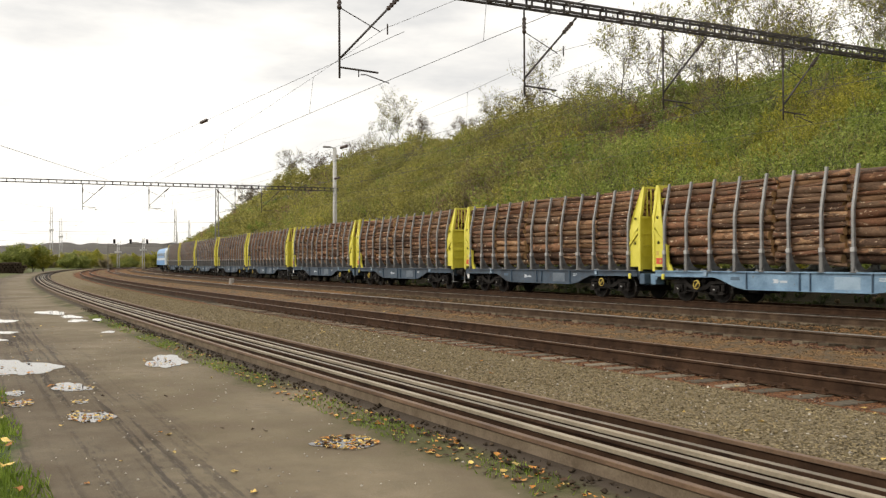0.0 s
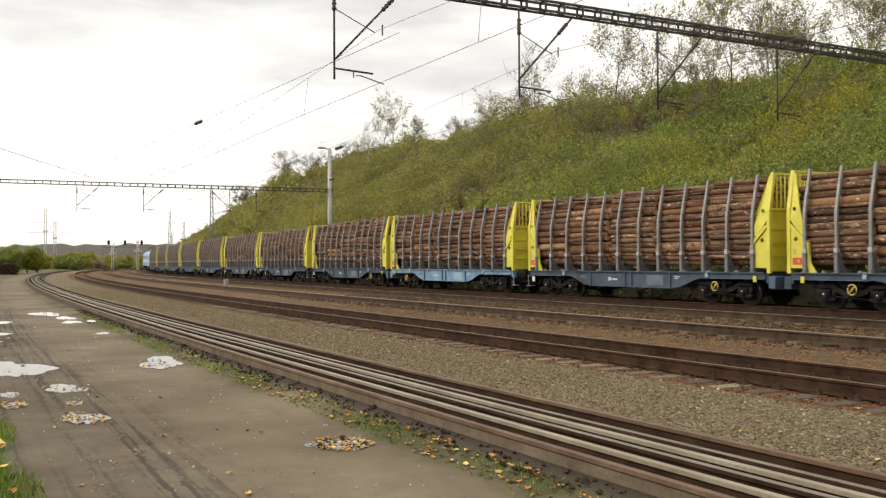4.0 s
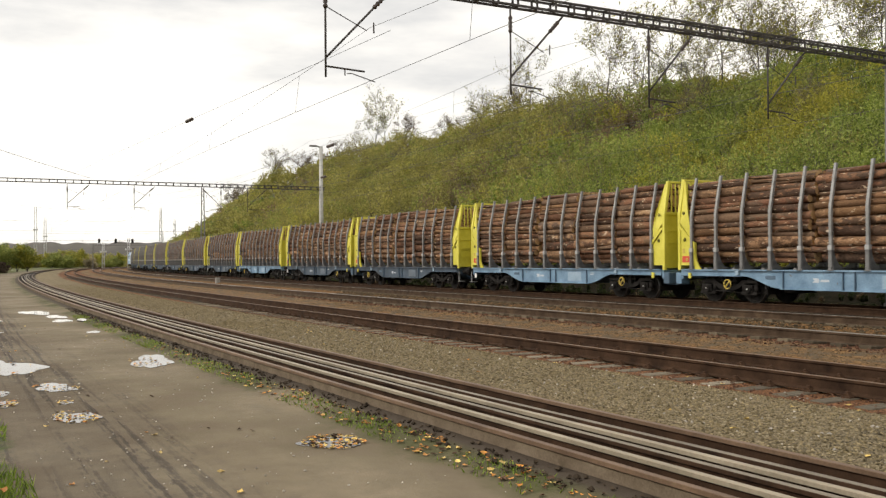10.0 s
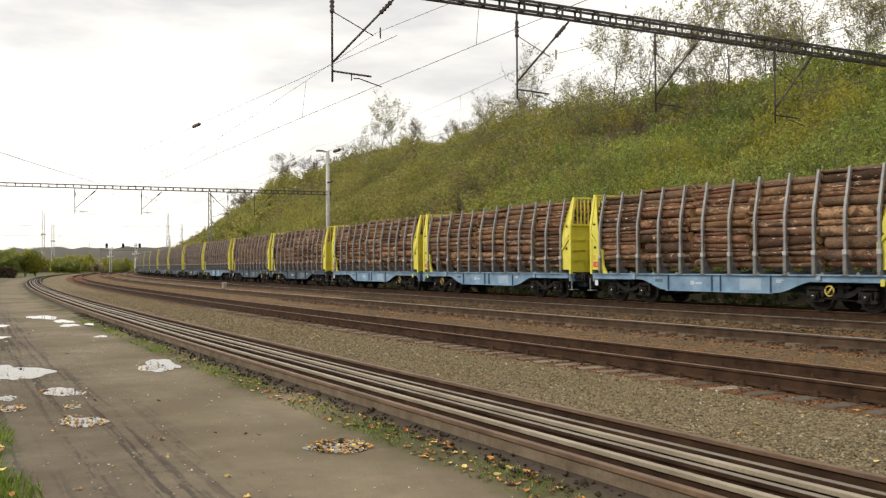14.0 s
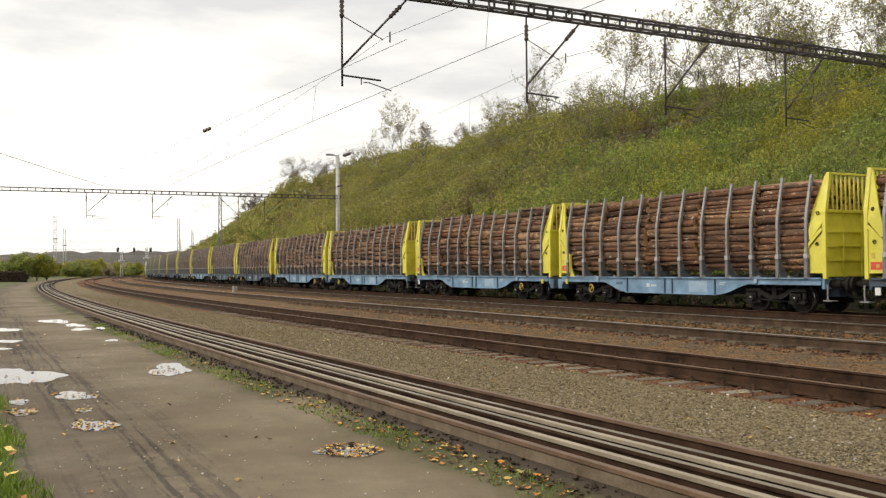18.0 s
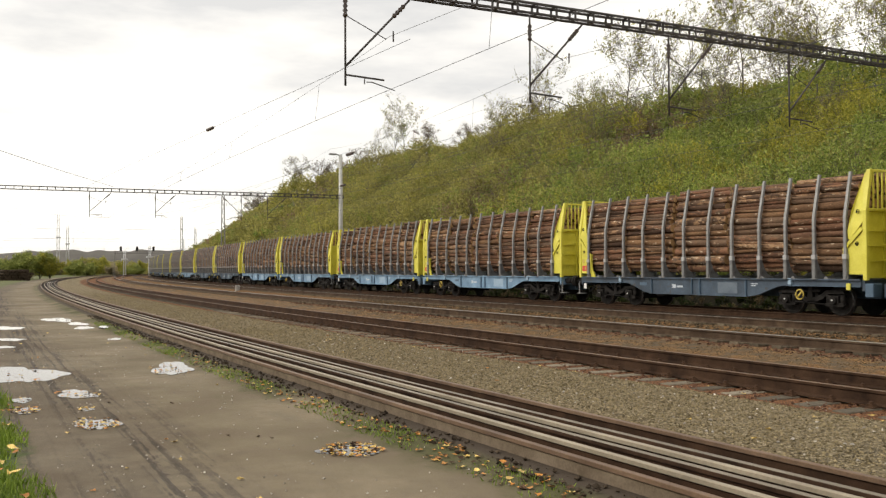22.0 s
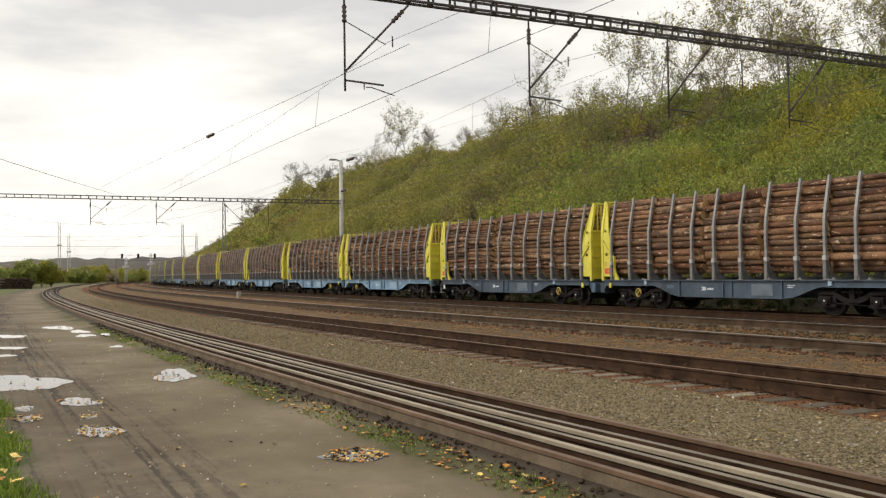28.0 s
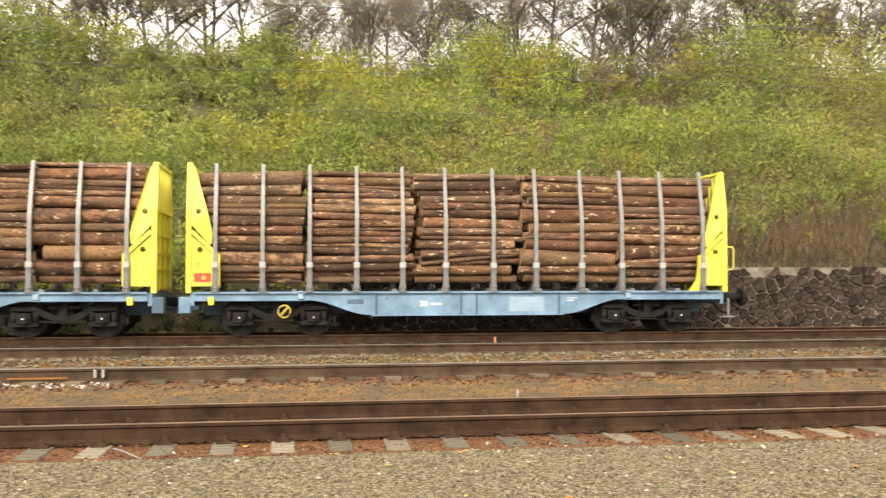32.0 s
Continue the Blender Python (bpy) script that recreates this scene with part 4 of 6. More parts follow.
def bundle_layout(seed):
    """Logs of mixed thickness packed up to a domed top: (y, z, radius, on the face)."""
    r = random.Random(seed)
    thick = r.choice((0.085, 0.095, 0.105, 0.115, 0.13, 0.15))
    low = r.uniform(1.0, 1.45)
    out, z = [], DECK + 0.25
    top = DECK + r.uniform(2.98, 3.16)
    last = None
    while z < top - 0.05:
        high = (z - DECK) / 3.1
        base = thick * (low + (0.92 - low) * high) * r.choice((0.5, 0.62, 0.75, 0.9, 1.0, 1.0, 1.12, 1.25, 1.45))
        rad = min(max(base, 0.045), 0.205, max(0.05, (top - z) / 2))
        lean = max(0.0, z + rad - DECK - 1.9) * 0.21
        half = 1.20 - lean
        half -= 0.03 + max(0.0, DECK + 0.72 - z) * 0.42
        y0 = -half + rad + r.choice((0.0, 0.0, 0.01, 0.03, 0.06)) + (0.5 * rad if rad < 0.07 else 0.0)
        if last:
            dy = min(abs(y0 - last[0]), 0.8 * (rad + last[2]))
            z_c = last[1] + 0.97 * math.sqrt((rad + last[2]) ** 2 - dy * dy)
        else:
            z_c = z + rad
        out.append((y0, z_c, rad, True))
        last = (y0, z_c, rad)
        y = y0 + rad * 2
        while y < half - rad * 0.6:
            q = max(0.06, rad * r.uniform(0.85, 1.1))
            out.append((y, z_c + r.uniform(-0.03, 0.03) + 0.05 * (1 - (y / 1.2) ** 2), q, False))
            y += 2 * q * r.uniform(0.96, 1.02)
        z = z_c + rad
    return out


def make_bundle(seed):
    r = random.Random(seed * 31 + 5)
    b = thing("log_stack", "stack of rough debarked-in-patches pine logs between grey stakes", "log stack", "log stacks on the train")
    inner = Mesh()
    tilt = 0.0
    for y, z, q, near in bundle_layout(seed):
        dx = r.gauss(0, 0.075)
        tilt = 0.6 * tilt + r.gauss(0, 0.75) * (1.8 if q < 0.085 else 1.0)
        if near:
            me = r.choice(LOGS)
            m = pose(dx, y, z, 0, tilt, r.uniform(-0.5, 0.5)) @ Matrix.Diagonal((r.uniform(0.97, 1.07), q * 1.02, q * 1.02, 1)) @ pose(0, 0, 0, r.uniform(0, 360))
            part("log", me, (), b, m=m)
        else:
            inner.tube([(-1.24 + dx, y, z), (1.24 + dx, y, z)], q, 7, cap_slot=1)
    ob = part("log", inner, (M_BARK_IN, M_CUT), b)
    tagged(ob, "inner and far logs of the stack", kind="stuff")
    return b


STACKS_X = [-5.42, -2.71, 0.05, 2.76, 5.34]
WAGONS = range(-8, 11)


def build_train():
    """Wagons and log stacks at their first places; returns what moves, with its own place on the train."""
    movers = []
    protos = {}
    stacks = [make_bundle(k) for k in range(20)]
    used = set()
    r = random.Random(3)
    for j in WAGONS:
        s0 = (j + 0.5) * PITCH
        odd = j % 2
        s0 += 0.158 if odd else -0.158
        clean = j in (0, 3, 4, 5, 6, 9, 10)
        key = (odd, clean, j == 10)
        if key in protos:
            w = copy_thing(protos[key], Matrix())
        else:
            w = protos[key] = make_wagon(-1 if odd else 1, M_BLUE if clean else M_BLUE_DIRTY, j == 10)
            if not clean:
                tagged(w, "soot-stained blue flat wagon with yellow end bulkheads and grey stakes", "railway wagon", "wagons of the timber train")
        if j == 9:
            for ob in list(w.children):
                if ob.name.startswith("handwheel"):
                    bpy.data.objects.remove(ob)
        movers.append((w, s0, 0.0))
        last = -1
        for x in STACKS_X:
            k = r.choice([q for q in range(len(stacks)) if q != last])
            last = k
            b = stacks[k] if k not in used else copy_thing(stacks[k], Matrix())
            used.add(k)
            movers.append((b, s0, x))
    return movers


MOVERS = build_train()


def train_at(t):
    """The place of the reference gap at any time, smooth through the full seconds."""
    i = min(max(int(t), 0), len(TRAIN_S) - 2)
    u = t - i
    p = [TRAIN_S[min(max(i + k, 0), len(TRAIN_S) - 1)] for k in (-1, 0, 1, 2)]
    m1 = (p[2] - p[0]) / (2 if i > 0 else 1)
    m2 = (p[3] - p[1]) / (2 if i + 2 < len(TRAIN_S) else 1)
    return (2 * u ** 3 - 3 * u ** 2 + 1) * p[1] + (u ** 3 - 2 * u ** 2 + u) * m1 + (3 * u ** 2 - 2 * u ** 3) * p[2] + (u ** 3 - u ** 2) * m2


def motions():
    """The whole train rolls along its curved track and slows down; its wheels turn."""
    for ob, s0, x in MOVERS:
        rows = []
        for t, g in enumerate(TRAIN_S):
            rows.append((float(t), arc_pose(g + s0, TRACK_D, Z_D) @ pose(x, 0, 0)))
        walk(ob, rows)
    turns, t, last = [(0.0, 0.0)], 0.0, TRAIN_S[0]
    for k in range(1, 961):
        t = k / 30
        g = train_at(t)
        if abs(g - last) > 0.50 or k == 960:
            turns.append((t, math.degrees((g - TRAIN_S[0]) / 0.455)))
            last = g
    for ob, s0, x in MOVERS:
        for wheel in ob.children_recursive:
            if wheel.name.startswith("wheelset"):
                place = wheel.matrix_basis.translation.copy()
                walk(wheel, [(t, pose(place.x, place.y, place.z, 0, a, 0)) for t, a in turns])

# ---- plants: shrubs on the bank, bare trees along its crest ----


def leaf_material(name, *stops, through=0.5):
    def build(n, l, b):
        c = ramp(n, l, island(n), *stops)
        patch = noise_fac(n, l, 0.22, 3, 0.5)
        c = mix(n, l, 1.0, c, ramp(n, l, patch, (0.3, (0.72, 0.74, 0.70)), (0.7, (1.2, 1.18, 1.1))), "MULTIPLY")
        l.new(c, b.inputs["Base Color"])
        b.inputs["Roughness"].default_value = 0.65
        t = n.new("ShaderNodeBsdfTranslucent")
        l.new(c, t.inputs["Color"])
        m = n.new("ShaderNodeMixShader")
        m.inputs[0].default_value = through
        l.new(b.outputs[0], m.inputs[1])
        l.new(t.outputs[0], m.inputs[2])
        l.new(m.outputs[0], n["Material Output"].inputs["Surface"])
    return material(name, build)


M_LEAF = [
    leaf_material("green_leaf", (0.0, (0.107, 0.159, 0.034)), (0.5, (0.261, 0.319, 0.063)), (1.0, (0.448, 0.490, 0.135))),
    leaf_material("yellow_leaf", (0.0, (0.202, 0.202, 0.034)), (0.6, (0.363, 0.356, 0.056)), (1.0, (0.555, 0.490, 0.090))),
    leaf_material("olive_leaf", (0.0, (0.181, 0.169, 0.045)), (0.6, (0.341, 0.318, 0.085)), (1.0, (0.501, 0.458, 0.157))),
    leaf_material("rusty_leaf", (0.0, (0.168, 0.114, 0.066)), (0.6, (0.277, 0.199, 0.115)), (1.0, (0.375, 0.289, 0.165))),
    leaf_material("sage_leaf", (0.0, (0.147, 0.178, 0.041)), (0.6, (0.282, 0.322, 0.081)), (1.0, (0.470, 0.486, 0.153))),
    # dark green with the shade behind the wagons put into the leaf colour
    leaf_material("shade_darkened_leaf", (0.0, (0.030, 0.042, 0.014)), (0.6, (0.065, 0.085, 0.026)), (1.0, (0.12, 0.14, 0.045))),
    # for far trees: paler and greyer, the distance haze mixed into the colour
    leaf_material("hazy_olive_leaf", (0.0, (0.237, 0.199, 0.132)), (0.6, (0.356, 0.308, 0.193)), (1.0, (0.514, 0.437, 0.243))),
]
M_TWIG = surface("grey_brown_twig", (0.13, 0.108, 0.088), (0.28, 0.24, 0.20), 3.0, 0.9, fine=20, bump_by=0.1)
M_TRUNK = surface("grey_bark", (0.065, 0.055, 0.045), (0.16, 0.14, 0.12), 4.0, 0.9, fine=30, bump_by=0.4, stretch=(1, 1, 0.3))


def cards(centre, size, r, stretch=1.9):
    """Small leaf blades, each a bent pair of triangles, at random turns."""
    n = len(centre)
    u = r.normal(size=(n, 3))
    u[:, 2] = np.abs(u[:, 2]) * 1.1
    u /= np.linalg.norm(u, axis=1, keepdims=True)
    w = np.cross(u, r.normal(size=(n, 3)))
    w /= np.linalg.norm(w, axis=1, keepdims=True) + 1e-9
    k = np.cross(u, w)
    a = size[:, None]
    p0 = centre - u * a * stretch * 0.5
    p2 = centre + u * a * stretch * 0.5
    p1 = centre + w * a * 0.34 + k * a * 0.15
    p3 = centre - w * a * 0.34 + k * a * 0.15
    V = np.stack([p0, p1, p2, p3], 1).reshape(-1, 3)
    F = np.arange(n * 4).reshape(n, 4)
    return V, F


def slivers(a, b, width, r):
    """Thin three-sided twigs from a to b."""
    d = b - a
    s1 = np.cross(d, r.normal(size=d.shape))
    s1 /= np.linalg.norm(s1, axis=1, keepdims=True) + 1e-9
    s2 = np.cross(d / (np.linalg.norm(d, axis=1, keepdims=True) + 1e-9), s1)
    w = width[:, None]
    V = np.stack([a + s1 * w, a - s1 * 0.5 * w + s2 * 0.87 * w, a - s1 * 0.5 * w - s2 * 0.87 * w, b], 1).reshape(-1, 3)
    k = np.arange(len(a))[:, None] * 4
    F = np.concatenate([k + np.array([[0, 1, 3]]), k + np.array([[1, 2, 3]]), k + np.array([[2, 0, 3]])])
    return V, F


def patch_noise(s, off, f, seed):
    return (np.sin(s * f + seed) * np.cos(off * f * 1.7 + seed * 2.3) + np.sin(s * f * 2.3 - off * f * 1.9 + seed * 1.1) * 0.6
            + np.sin(s * f * 4.1 + off * f * 3.3 + seed * 3.7) * 0.4)


def shrub_field(s0, s1, o0, o1, count, leaves, leaf, height, twig=True, seed=1, kinds=None):
    r = np.random.default_rng(seed)
    s, off = r.uniform(s0, s1, count), r.uniform(o0, o1, count)
    base = arc_np(s, off, ground_z(s, off) - 0.05)
    h = r.uniform(*height, count) * (1 + 0.35 * np.clip(patch_noise(s, off, 0.13, 4.0), -0.8, 1.2)) * np.clip(0.55 + (off - 28.0) * 0.2, 0.5, 1)
    rad = h * r.uniform(0.34, 0.60, count)
    p = patch_noise(s, off, 0.16, 0.7) + r.normal(0, 0.45, count)
    q = patch_noise(s, off, 0.085, 2.9) + r.normal(0, 0.35, count)
    left = sm(-35, -70, s)
    kind = np.where(p > 0.8, 1, np.where(p < -0.9, 2, 0))
    kind = np.where((q > 0.85) & (kind != 1), 4, kind)
    kind = np.where(q < -1.3, 3, kind)
    kind = np.where((r.random(count) < 0.85 * left) & (kind != 3), 2, kind)
    if kinds:
        kind = np.array(kinds)[r.integers(0, len(kinds), count)]
    bare = (s > 8.5) & (off < 31.6) & (r.random(count) < 0.55)
    for k in range(6):
        sel = np.nonzero((kind == k) & ~bare)[0]
        if not len(sel):
            continue
        per = leaves if k != 3 else leaves // 2
        i = np.repeat(sel, per)
        n = len(i)
        # sprays: leaves gather along upright shoots that lean outwards
        shoot = r.integers(0, 9, n)
        ang = shoot * 0.698 + i * 1.3
        t = r.random(n) ** 0.55
        out = rad[i] * (0.25 + 0.75 * ((shoot * 7 + i) % 9) / 9.0) * (0.35 + 0.65 * t)
        jit = 0.11 * rad[i][:, None] * r.normal(size=(n, 3))
        c = base[i] + np.stack([np.cos(ang) * out, np.sin(ang) * out, h[i] * (0.12 + 0.88 * t) * (0.72 + 0.28 * ((shoot * 5 + i) % 7) / 7.0)], -1) + jit
        V, F = cards(c, leaf * r.uniform(0.6, 1.35, n), r)
        name = ("green", "yellow_green", "olive", "rusty", "sage", "shade_darkened")[k]
        tagged(new("shrub_cover", array_mesh("shrub_cover", V, F, M_LEAF[k])), name.replace("_", "-") + " shrub leaves covering the bank", "shrubs", kind="stuff")
    if twig:
        i = np.repeat(np.arange(count), 6)
        n = len(i)
        ang = r.uniform(0, 6.28, n)
        a = base[i] + np.stack([np.cos(ang), np.sin(ang), 0 * ang], -1) * (rad[i] * 0.15)[:, None]
        b = a + np.stack([np.cos(ang) * rad[i] * 0.75, np.sin(ang) * rad[i] * 0.75, h[i] * r.uniform(0.7, 1.12, n)], -1)
        V, F = slivers(a, b, r.uniform(0.008, 0.02, n), r)
        tagged(new("shrub_stems", array_mesh("shrub_stems", V, F, M_TWIG)), "thin bare brown stems among the shrubs", "shrubs", kind="stuff")


shrub_field(-14, 34, 28.6, 47.0, 3500, 120, 0.088, (0.55, 1.6), seed=11)
shrub_field(-48, -14, 28.6, 47.0, 1500, 185, 0.092, (0.9, 2.7), seed=19)
shrub_field(-120, -48, 28.4, 47.5, 1900, 135, 0.13, (0.9, 2.8), seed=12)
# tall leafy bushes towards the crest
shrub_field(-58, -36, 37.0, 46.5, 80, 300, 0.125, (1.7, 3.2), seed=20, kinds=(0, 0, 4, 4, 1))
shrub_field(-330, -120, 29.0, 48.0, 1700, 75, 0.26, (1.2, 2.5), twig=False, seed=13)
shrub_field(34, 150, 28.6, 47.0, 700, 50, 0.35, (1.2, 2.2), twig=False, seed=14)
# taller saplings in among them
shrub_field(-95, 34, 33.0, 47.0, 620, 130, 0.12, (1.6, 3.0), seed=18)
# tall saplings that close the crest
shrub_field(-5, 36, 41.5, 48.5, 150, 230, 0.12, (1.8, 3.7), seed=16)
shrub_field(-75, -5, 43.0, 48.5, 240, 130, 0.13, (1.2, 2.9), seed=17)
# low growth between the line and the bank, mostly in the shade-darkened leaf colour
shrub_field(-70, 0.2, 26.5, 28.8, 520, 80, 0.08, (0.35, 0.9), seed=15, kinds=(5, 5, 5, 5, 3))


def tree_shape(seed, height, spread, limbs=7, depth=4, leaf=0.0, leaf_kind=2, twigs=900, trunk=0.16, lean=0.06):
    """A tapered trunk that forks into limbs and twigs, with a thin or full crown."""
    r = random.Random(seed)
    wood, tips = Mesh(), []

    def grow(p, d, length, rad, level):
        n = 3 if level else 5
        pts, q, dd = [p], p, d
        for k in range(n):
            dd = (dd + Vector((r.uniform(-1, 1), r.uniform(-1, 1), r.uniform(-0.3, 0.7))) * (0.10 + 0.07 * level)).normalized()
            q = q + dd * (length / n)
            pts.append(q)
        radii = [rad * (1 - 0.62 * k / n) for k in range(n + 1)]
        wood.tube(pts, radii, 7 if level == 0 else (5 if level == 1 else 3), caps=False)
        if level >= 2:
            tips.extend(pts[1:])
        if level >= depth - 1:
            return
        kids = limbs if level == 0 else r.randint(3, 5)
        for k in range(kids):
            t = r.uniform(0.32, 1.0) if level == 0 else r.uniform(0.3, 1.0)
            i = min(int(t * n), n - 1)
            at = pts[i].lerp(pts[i + 1], t * n - i)
            side = Vector((r.uniform(-1, 1), r.uniform(-1, 1), 0)).normalized()
            nd = (dd * r.uniform(0.35, 0.8) + side * spread * r.uniform(0.6, 1.2) + Vector((0, 0, 0.25))).normalized()
            grow(at, nd, length * r.uniform(0.42, 0.66), radii[i] * r.uniform(0.45, 0.68), level + 1)

    grow(Vector((0, 0, -0.3)), Vector((r.uniform(-lean, lean), r.uniform(-lean, lean), 1)).normalized(), height * 0.72, trunk, 0)
    g = np.random.default_rng(seed)
    tips = np.array([tuple(t) for t in tips])
    i = g.integers(0, len(tips), twigs)
    a = tips[i] + g.normal(0, 0.05, (twigs, 3))
    b = a + g.normal(0, 1, (twigs, 3)) * height * 0.045 + np.array([0, 0, height * 0.03])
    V, F = slivers(a, b, g.uniform(0.007, 0.016, twigs) * (height / 8), g)
    twig_me = array_mesh("twig_mass", V, F, M_TWIG)
    leaf_me = None
    if leaf:
        n = int(leaf)
        i = g.integers(0, len(tips), n)
        c = tips[i] + g.normal(0, height * 0.045, (n, 3))
        V, F = cards(c, g.uniform(0.10, 0.22, n) * (height / 8) * (2.0 if n > 4000 else 1.0), g)
        leaf_me = array_mesh("foliage", V, F, M_LEAF[leaf_kind])
    return wood.data("trunk", M_TRUNK), twig_me, leaf_me


def make_tree(label, group, shapes):
    t = thing("tree", label, "tree", group)
    part("trunk", shapes[0], (), t)
    tagged(part("twig_mass", shapes[1], (), t), kind="stuff")
    if shapes[2] is not None:
        tagged(part("foliage", shapes[2], (), t), kind="stuff")
    return t


BARE = [make_tree("bare grey tree with fine twigs on the bank", "trees on the bank", tree_shape(100 + k, 8.5, 0.8, 9, 4, 160, 2, 2600, 0.13)) for k in range(3)]
THIN = [make_tree("thin tree with few olive leaves on it", "trees on the bank", tree_shape(120 + k, 8.0, 0.55, 7, 4, 420, (2, 1, 4)[k], 1000, 0.06)) for k in range(3)]
BUSHY = [make_tree("dark twiggy bushy tree on the crest", "trees on the bank", tree_shape(140 + k, 6.5, 1.1, 11, 4, 450, (3, 2)[k], 2600, 0.12)) for k in range(2)]
FULL = [make_tree("low leafy bushy tree in olive and yellow", "far trees", tree_shape(160 + k, 7.0, 1.15, 13, 4, 4600, (6, 1, 2, 4)[k], 200, 0.14)) for k in range(4)]


def plant(kinds, s, off, size, r, z=None):
    proto = r.choice(kinds)
    p = arc(s, off, float(ground_z(s, off)) if z is None else z)
    m = pose(p.x, p.y, p.z, 0, 0, r.uniform(0, 360)) @ Matrix.Scale(size, 4)
    if not proto.get("placed"):
        proto["placed"] = 1
        proto.matrix_basis = m
        return proto
    return copy_thing(proto, m)


TR = random.Random(5)
# dense bare wood beyond the crest
for k in range(4):
    plant(BARE, -23 + k * 4.6 + TR.uniform(-1.2, 1.2), TR.uniform(48, 54), TR.uniform(0.5, 0.8), TR)
for s, off, size in ((-33.5, 48, 0.9), (-27, 47, 0.8)):
    plant(THIN, s, off, size, TR)
for k in range(25):
    plant(BARE if TR.random() < 0.6 else BUSHY, -4 + k * 1.6 + TR.uniform(-0.9, 0.9), TR.uniform(47, 54), TR.uniform(0.85, 1.25), TR)
for k in range(11):
    plant(BUSHY if TR.random() < 0.5 else BARE, -2 + k * 4.0 + TR.uniform(-0.9, 0.9), TR.uniform(55, 62), TR.uniform(1.1, 1.4), TR)
for k in range(12):
    plant(THIN, -66 + k * 3.5 + TR.uniform(-1, 1), TR.uniform(45.5, 54), TR.uniform(0.6, 1.0), TR)
for k in range(16):
    plant(THIN if TR.random() < 0.6 else BUSHY, -150 + k * 5.2 + TR.uniform(-2, 2), TR.uniform(46, 54), TR.uniform(0.3, 0.55), TR)
for k in range(20):
    plant(BUSHY if TR.random() < 0.5 else THIN, -330 + k * 9 + TR.uniform(-3, 3), TR.uniform(46, 56), TR.uniform(0.6, 1.0), TR)
for s, off, size in ((-11.5, 49, 1.0), (-9.5, 47.5, 0.85), (-8.2, 50, 1.0), (-6.6, 47.5, 0.9), (-5.2, 51, 1.1), (-13.5, 51, 1.0)):
    plant(BUSHY, s, off, size, TR)
# young trees scattered below the crest
for k in range(10):
    plant(THIN, -74 + k * 4.6 + TR.uniform(-1.2, 1.2), TR.uniform(40, 46.5), TR.uniform(0.4, 0.75), TR)
for k in range(11):
    plant(THIN, -49 + k * 1.5 + TR.uniform(-0.6, 0.6), TR.uniform(44.5, 50), TR.uniform(0.55, 0.9), TR)
# lone slim trees that stand out against the sky
for s, off, size in ((-105.6, 45.6, 1.15), (-101.4, 45.6, 0.95), (-112, 45.8, 0.7), (-67.6, 45.4, 1.05), (-56.9, 45.5, 1.0), (-53.2, 46.0, 1.1), (-50.2, 45.6, 1.0), (-44, 45.4, 1.1), (-38, 45.6, 1.1)):
    plant(THIN, s, off, size, TR)

# far trees where the line runs out of sight
for k in range(74):
    a = radians(74.5 + k * 0.23 + TR.uniform(-0.2, 0.2))
    d = TR.uniform(330, 430)
    proto = TR.choice(FULL)
    m = pose(-d * math.sin(a), d * math.cos(a), -3.4, 0, 0, TR.uniform(0, 360)) @ Matrix.Scale(TR.uniform(0.75, 1.2), 4)
    if not proto.get("placed"):
        proto["placed"] = 1
        proto.matrix_basis = m
    else:
        copy_thing(proto, m)
for k in range(10):
    a = radians(84.6 + k * 0.55)
    d = TR.uniform(205, 240)
    copy_thing(TR.choice(FULL), pose(-d * math.sin(a), d * math.cos(a), -2.0, 0, 0, TR.uniform(0, 360)) @ Matrix.Scale(TR.uniform(0.75, 1.0), 4))


def ridge_build(n, l, b):
    c = ramp(n, l, noise_fac(n, l, 0.02, 5, 0.6), (0.3, (0.065, 0.059, 0.052)), (0.7, (0.105, 0.096, 0.082)))
    l.new(c, b.inputs["Base Color"])
    b.inputs["Roughness"].default_value = 1.0


M_RIDGE = material("far_wooded_ridge", ridge_build)
az = np.radians(np.arange(40, 140, 0.2))
top = 36 + 3 * np.sin(az * 9.0) + 3 * np.sin(az * 23 + 1) + 1.5 * np.sin(az * 61) + 1.3 * np.sin(az * 173) + 1.0 * np.sin(az * 311 + 2)
D_R = 1700.0
rows_v = []
for f, dd in ((0.0, -150), (0.55, -60), (0.9, -10), (1.0, 30), (0.6, 200), (0.0, 400)):
    rows_v.append(np.stack([-(D_R + dd) * np.sin(az), (D_R + dd) * np.cos(az), top * f - 2], -1))
V = np.stack(rows_v, 0)
idx = np.arange(V.shape[0] * V.shape[1]).reshape(V.shape[:2])
F = np.stack([idx[:-1, :-1], idx[1:, :-1], idx[1:, 1:], idx[:-1, 1:]], -1).reshape(-1, 4)
tagged(new("backdrop", array_mesh("backdrop", V.reshape(-1, 3), F, M_RIDGE, smooth=True)), "low wooded ridge on the horizon", "hills", kind="structure")

# ---- catenary: portals, masts, arms and wires ----


def bar(m, a, b, r=0.03, n=4, slot=0):
    m.tube([a, b], r, n, slot=slot, smooth=n > 5)


